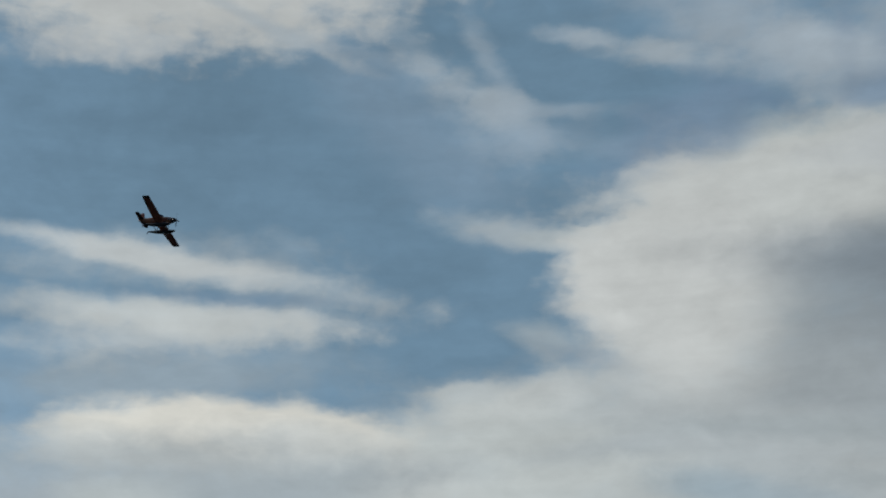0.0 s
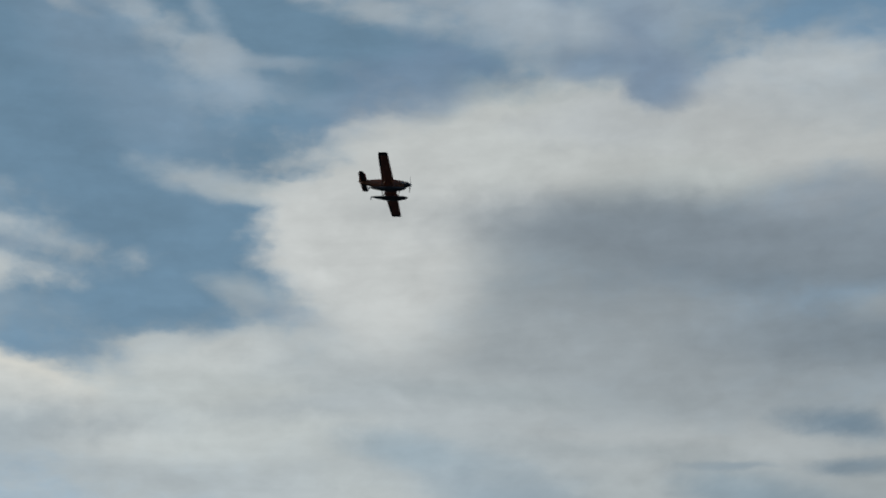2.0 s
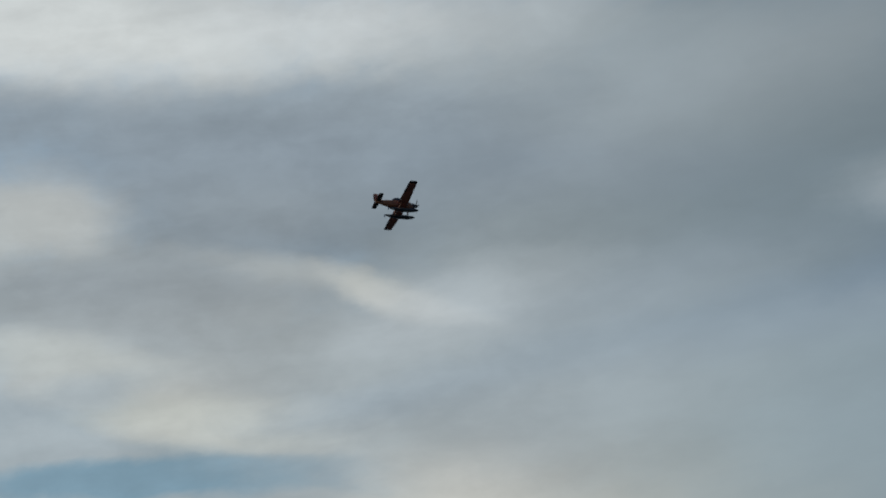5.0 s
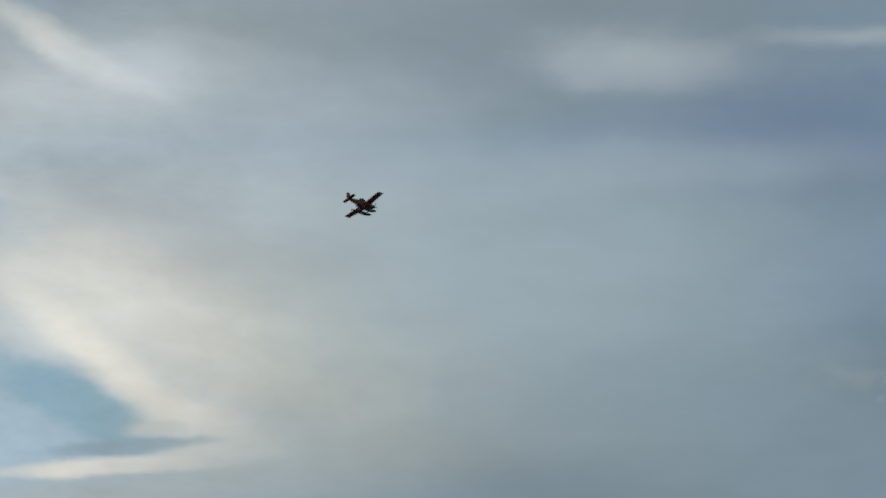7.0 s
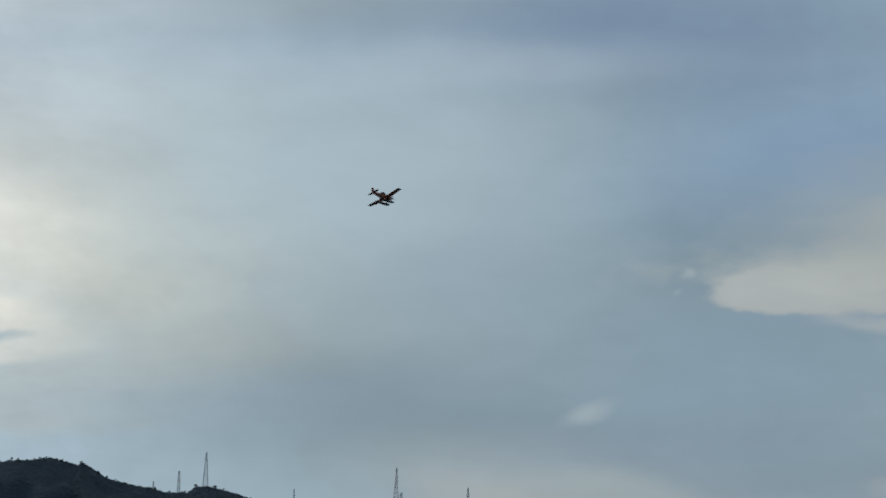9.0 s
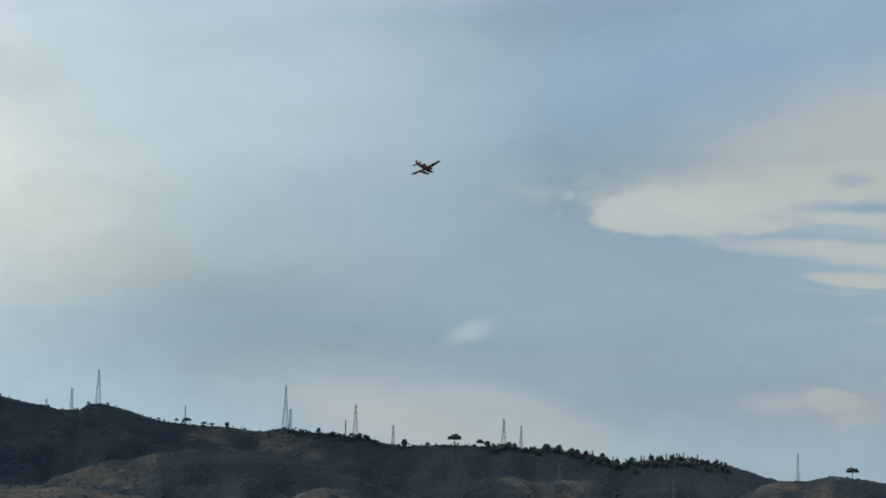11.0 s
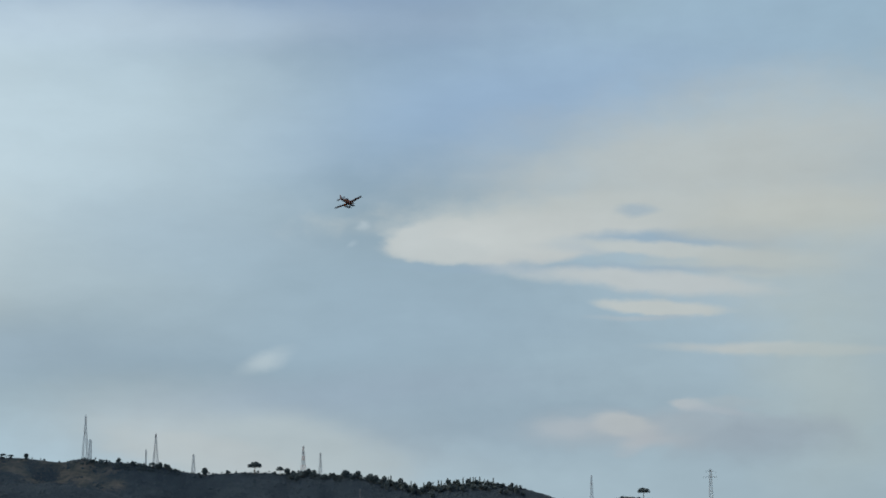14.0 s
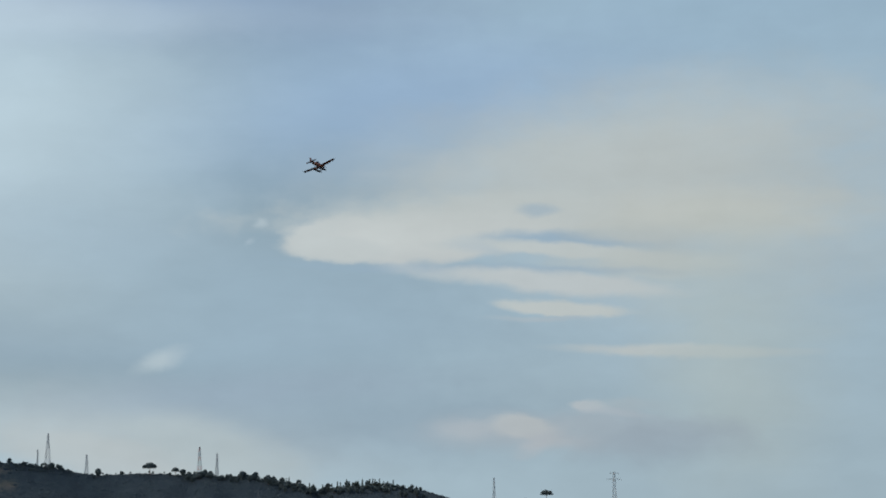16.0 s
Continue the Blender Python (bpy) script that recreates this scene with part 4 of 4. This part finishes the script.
LATTICE = "tall grey steel lattice mast on the ridge"
SLIM = "slim grey steel mast on the ridge"
BANDED = "lattice mast with red and grey bands"
ARMED = "grey lattice power pylon with cross-arms"
tower("lattice_mast", -12.43, 2795, 28.5, 3.6, 1.6, DARKSTEEL, BANDED, bands=REDBAND)
tower("lattice_mast", -11.74, 2795, 44, 6.5, 1.3, DARKSTEEL, LATTICE)
tower("lattice_mast", -6.733, 2795, 58, 7.5, 0.9, DARKSTEEL, LATTICE, bar=0.3)
tower("lattice_mast", -6.60, 2800, 27, 3.2, 2.2, STEEL, SLIM)
tower("lattice_mast", -4.842, 2795, 45, 7.5, 1.0, DARKSTEEL, LATTICE)
tower("lattice_mast", -3.822, 2795, 26, 4.6, 1.2, STEEL, LATTICE, bar=0.3)
tower("lattice_mast", -0.837, 2795, 38, 6.5, 1.1, DARKSTEEL, BANDED, bands=REDBAND)
tower("lattice_mast", -0.372, 2795, 30, 4.2, 0.9, STEEL, LATTICE, bar=0.3)
tower("power_pylon", 0.696, 2560, 28, 3.0, 1.0, DULLSTEEL, ARMED, arms=((26, 4.5),), bar=0.18, turn=5)
tower("lattice_mast", 3.733, 2560, 24, 2.0, 0.8, DULLSTEEL, SLIM, bar=0.17)
tower("lattice_mast", 7.02, 2545, 33.5, 3.6, 1.0, STEEL, LATTICE, bar=0.22)
tower("power_pylon", 10.251, 2545, 46.6, 5.0, 1.8, STEEL, ARMED, arms=((45, 6.0), (38, 9.0)), bar=0.24, turn=5)
tower("lattice_mast", 12.961, 2695, 17, 2.0, 1.0, STEEL, SLIM)
for a, h in ((-13.09, 11), (-9.413, 25), (-5.104, 22), (-18.25, 26), (-17.15, 16)):
    tower("slim_mast", a, 2795, h, 1.5, 0.8, STEEL, SLIM, bar=0.3)


# ---- houses on the far slope ----
def house(a, r, w, d, h, label):
    root = tagged(new("house"), label, "house", "houses on the slope")
    root.matrix_world = Matrix.Translation(on_hill(a, r) - Vector((0, 0, 1.2))) @ pose(0, 0, 0, 0, 0, -a + 12)
    bm = bmesh.new()
    bmesh.ops.create_cube(bm, size=1.0, matrix=Matrix.LocRotScale((0, 0, h / 2), None, (w, d, h)))
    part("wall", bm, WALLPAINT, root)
    bm = loft([[(x, -d / 2 - 0.4, h), (x, d / 2 + 0.4, h), (x, 0, h + d * 0.28)] for x in (-w / 2 - 0.4, w / 2 + 0.4)])
    part("roof", bm, ROOF, root)
    for x in (-0.28, 0.0, 0.28):
        bm = bmesh.new()
        bmesh.ops.create_cube(bm, size=1.0, matrix=Matrix.LocRotScale((x * w, -d / 2, h * 0.55), None, (1.0, 0.12, 1.3)))
        part("window", bm, GLASS, root)


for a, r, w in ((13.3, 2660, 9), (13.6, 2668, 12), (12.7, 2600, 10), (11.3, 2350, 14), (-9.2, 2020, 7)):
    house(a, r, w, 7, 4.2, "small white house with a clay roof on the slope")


# ---- the floatplane ----
SPAN = 7.14
U = SPAN / 18.0
plane = tagged(new("floatplane"), "orange and yellow single-engine floatplane flying banked in the air", "aircraft")
plane.matrix_world = Matrix(((0.70626, -0.70250, -0.08768, -4.351), (0.70325, 0.68191, 0.20109, 398.284), (-0.08147, -0.20368, 0.97564, 108.128), (0, 0, 0, 1))) @ Matrix.Diagonal((0.82, 1, 1, 1))


def ring(x, zc, w, h, n=20, p=2.4):
    out = []
    for i in range(n):
        t = 2 * math.pi * i / n
        c, s = math.cos(t), math.sin(t)
        out.append((x * U, math.copysign(abs(c) ** (2 / p), c) * w / 2 * U, (zc + math.copysign(abs(s) ** (2 / p), s) * h / 2) * U))
    return out


body = [ring(*s) for s in ((-6.0, 0.55, 0.12, 0.5), (-5.2, 0.5, 0.4, 0.8), (-3.6, 0.35, 0.85, 1.25), (-1.6, 0.2, 1.25, 1.75), (0.2, 0.1, 1.4, 1.95), (2.0, 0.05, 1.4, 1.9), (3.2, 0.05, 1.25, 1.6), (3.9, 0.1, 1.0, 1.2))]
fuselage = part("fuselage", loft(body), YELLOW, plane, "yellow painted fuselage", True)
part("cowling", loft([ring(*s) for s in ((3.9, 0.1, 1.02, 1.22), (4.5, 0.14, 0.85, 1.0), (4.95, 0.18, 0.55, 0.6))]), BLACK, plane, "dark engine cowling", True)
prop = part("propeller", loft([ring(*s) for s in ((4.95, 0.18, 0.5, 0.5), (5.25, 0.18, 0.36, 0.36), (5.5, 0.18, 0.06, 0.06))]), METAL, plane, "metal propeller with pointed spinner", True)
for i in range(4):
    t = math.pi / 2 * i + 0.4
    s = []
    for q, ch, tw in ((0.2, 0.16, 0.9), (0.7, 0.26, 0.6), (1.25, 0.22, 0.35), (1.45, 0.1, 0.3)):
        mid = Vector((5.1, math.cos(t) * q, 0.18 + math.sin(t) * q))
        side = Vector((0, -math.sin(t), math.cos(t))) * math.cos(tw) + Vector((1, 0, 0)) * math.sin(tw)
        thick = Vector((1, 0, 0)) * 0.02
        s.append([tuple((mid + side * ch / 2 * a + thick * b) * U) for a, b in ((-1, 0), (0, 1), (1, 0), (0, -1))])
    part("blade", loft(s), BLACK, prop)
for y in (-1, 1):
    part("exhaust_stack", loft([[tuple(Vector((3.9 - q * 0.7, y * (0.5 + q * 0.22), 0.1 + 0.1 * math.cos(t) - q * 0.05)) * U + Vector((0, 0.1 * math.sin(t), 0)) * U) for t in np.linspace(0, 5.5, 8)] for q in (0, 0.5, 1)]), METAL, plane)
canopy = part("canopy", loft([ring(*s) for s in ((-1.5, 0.95, 0.5, 0.3), (-0.9, 1.2, 0.85, 0.9), (0.1, 1.3, 0.9, 1.1), (0.9, 1.15, 0.8, 0.8), (1.4, 0.9, 0.5, 0.3))]), GLASS, plane, "dark glass cockpit canopy", True)


def foil(x, y, z, chord, thick):
    """A wing section, leading edge forward."""
    pts = ((0.5, 0.0), (0.42, 0.5), (0.2, 0.62), (-0.15, 0.45), (-0.5, 0.02), (-0.5, -0.04), (-0.15, -0.3), (0.2, -0.42), (0.42, -0.36))
    return [((x + a * chord) * U, y * U, (z + b * thick) * U) for a, b in pts]


for s, side in ((1, "port"), (-1, "starboard")):
    wing = part("wing", loft([foil(0.75, 0.45 * s, -0.62, 2.55, 0.44), foil(0.75, 3.0 * s, -0.45, 2.45, 0.4), foil(0.74, 6.5 * s, -0.22, 2.25, 0.32), foil(0.74, 8.3 * s, -0.1, 2.1, 0.25), foil(0.74, 8.4 * s, -0.1, 2.08, 0.23)]), RED, plane, "orange-red painted wing")
    part("aileron", loft([foil(-0.26, 5.4 * s, -0.31, 0.5, 0.13), foil(-0.14, 8.2 * s, -0.12, 0.46, 0.1)]), BLACK, wing)
    part("flap", loft([foil(-0.32, 1.2 * s, -0.58, 0.56, 0.16), foil(-0.24, 5.2 * s, -0.33, 0.54, 0.14)]), RED, wing)
    part("wing_tip", loft([foil(0.74, 8.38 * s, -0.1, 2.12, 0.26), foil(0.74, 8.85 * s, -0.07, 2.05, 0.22), foil(0.74, 9.02 * s, -0.05, 1.85, 0.1)]), BLACK, wing, "dark wing tip")
    tailp = part("tailplane", loft([foil(-5.1, 0.1 * s, 0.62, 1.35, 0.2), foil(-5.15, 2.7 * s, 0.66, 1.1, 0.12), foil(-5.2, 2.85 * s, 0.66, 0.8, 0.06)]), BLACK, plane, "dark tailplane")
    part("elevator", loft([foil(-5.72, 0.35 * s, 0.62, 0.42, 0.1), foil(-5.66, 2.6 * s, 0.66, 0.36, 0.07)]), RED, tailp)
    # float with chine, step and struts
    hull = []
    for x, zc, w, h in ((-3.3, -1.7, 0.12, 0.14), (-2.2, -1.85, 0.55, 0.42), (-0.4, -2.0, 0.85, 0.72), (1.2, -2.05, 0.95, 0.85), (3.0, -2.0, 0.9, 0.8), (4.2, -1.85, 0.6, 0.5), (4.75, -1.75, 0.14, 0.16)):
        hull.append([((x) * U, (1.32 * s + q * w / 2) * U, (zc + v * h / 2) * U) for q, v in ((-0.7, 1), (0.7, 1), (1, 0.4), (1, -0.2), (0, -1), (-1, -0.2), (-1, 0.4))])
    pontoon = part("float", loft(hull), FLOAT, plane, "dark painted float")
    for x0, x1, y1, z1 in ((2.6, 2.9, 0.55, -0.7), (2.6, 1.4, 2.2, -0.55), (-0.6, -0.2, 0.6, -0.7), (-0.6, 0.2, 2.2, -0.55)):
        bm = bmesh.new()
        beam(bm, Vector((x0, 1.28 * s, -1.7)) * U, Vector((x1, y1 * s, z1)) * U, 0.13 * U)
        part("strut", bm, YELLOW, plane)
    bm = bmesh.new()
    beam(bm, Vector((-3.2, 1.32 * s, -1.65)) * U, Vector((-3.3, 1.32 * s, -2.3)) * U, 0.18 * U)
    part("water_rudder", bm, METAL, pontoon)
for x in (2.6, -0.6):
    bm = bmesh.new()
    beam(bm, Vector((x, -1.32, -1.8)) * U, Vector((x, 1.32, -1.8)) * U, 0.12 * U)
    part("spreader_bar", bm, YELLOW, plane)


def fin_section(x, z, chord, thick):
    return [((x + a * chord) * U, b * thick * U, z * U) for a, b in ((0.5, 0), (0.2, 0.5), (-0.2, 0.4), (-0.5, 0.0), (-0.2, -0.4), (0.2, -0.5))]


fin = part("fin", loft([fin_section(-5.0, 0.6, 1.7, 0.2), fin_section(-5.3, 1.6, 1.25, 0.16), fin_section(-5.45, 2.35, 0.95, 0.1), fin_section(-5.5, 2.45, 0.7, 0.05)]), RED, plane, "orange-red tail fin")
part("rudder", loft([fin_section(-5.98, 0.55, 0.5, 0.14), fin_section(-6.02, 2.25, 0.42, 0.1)]), YELLOW, fin)
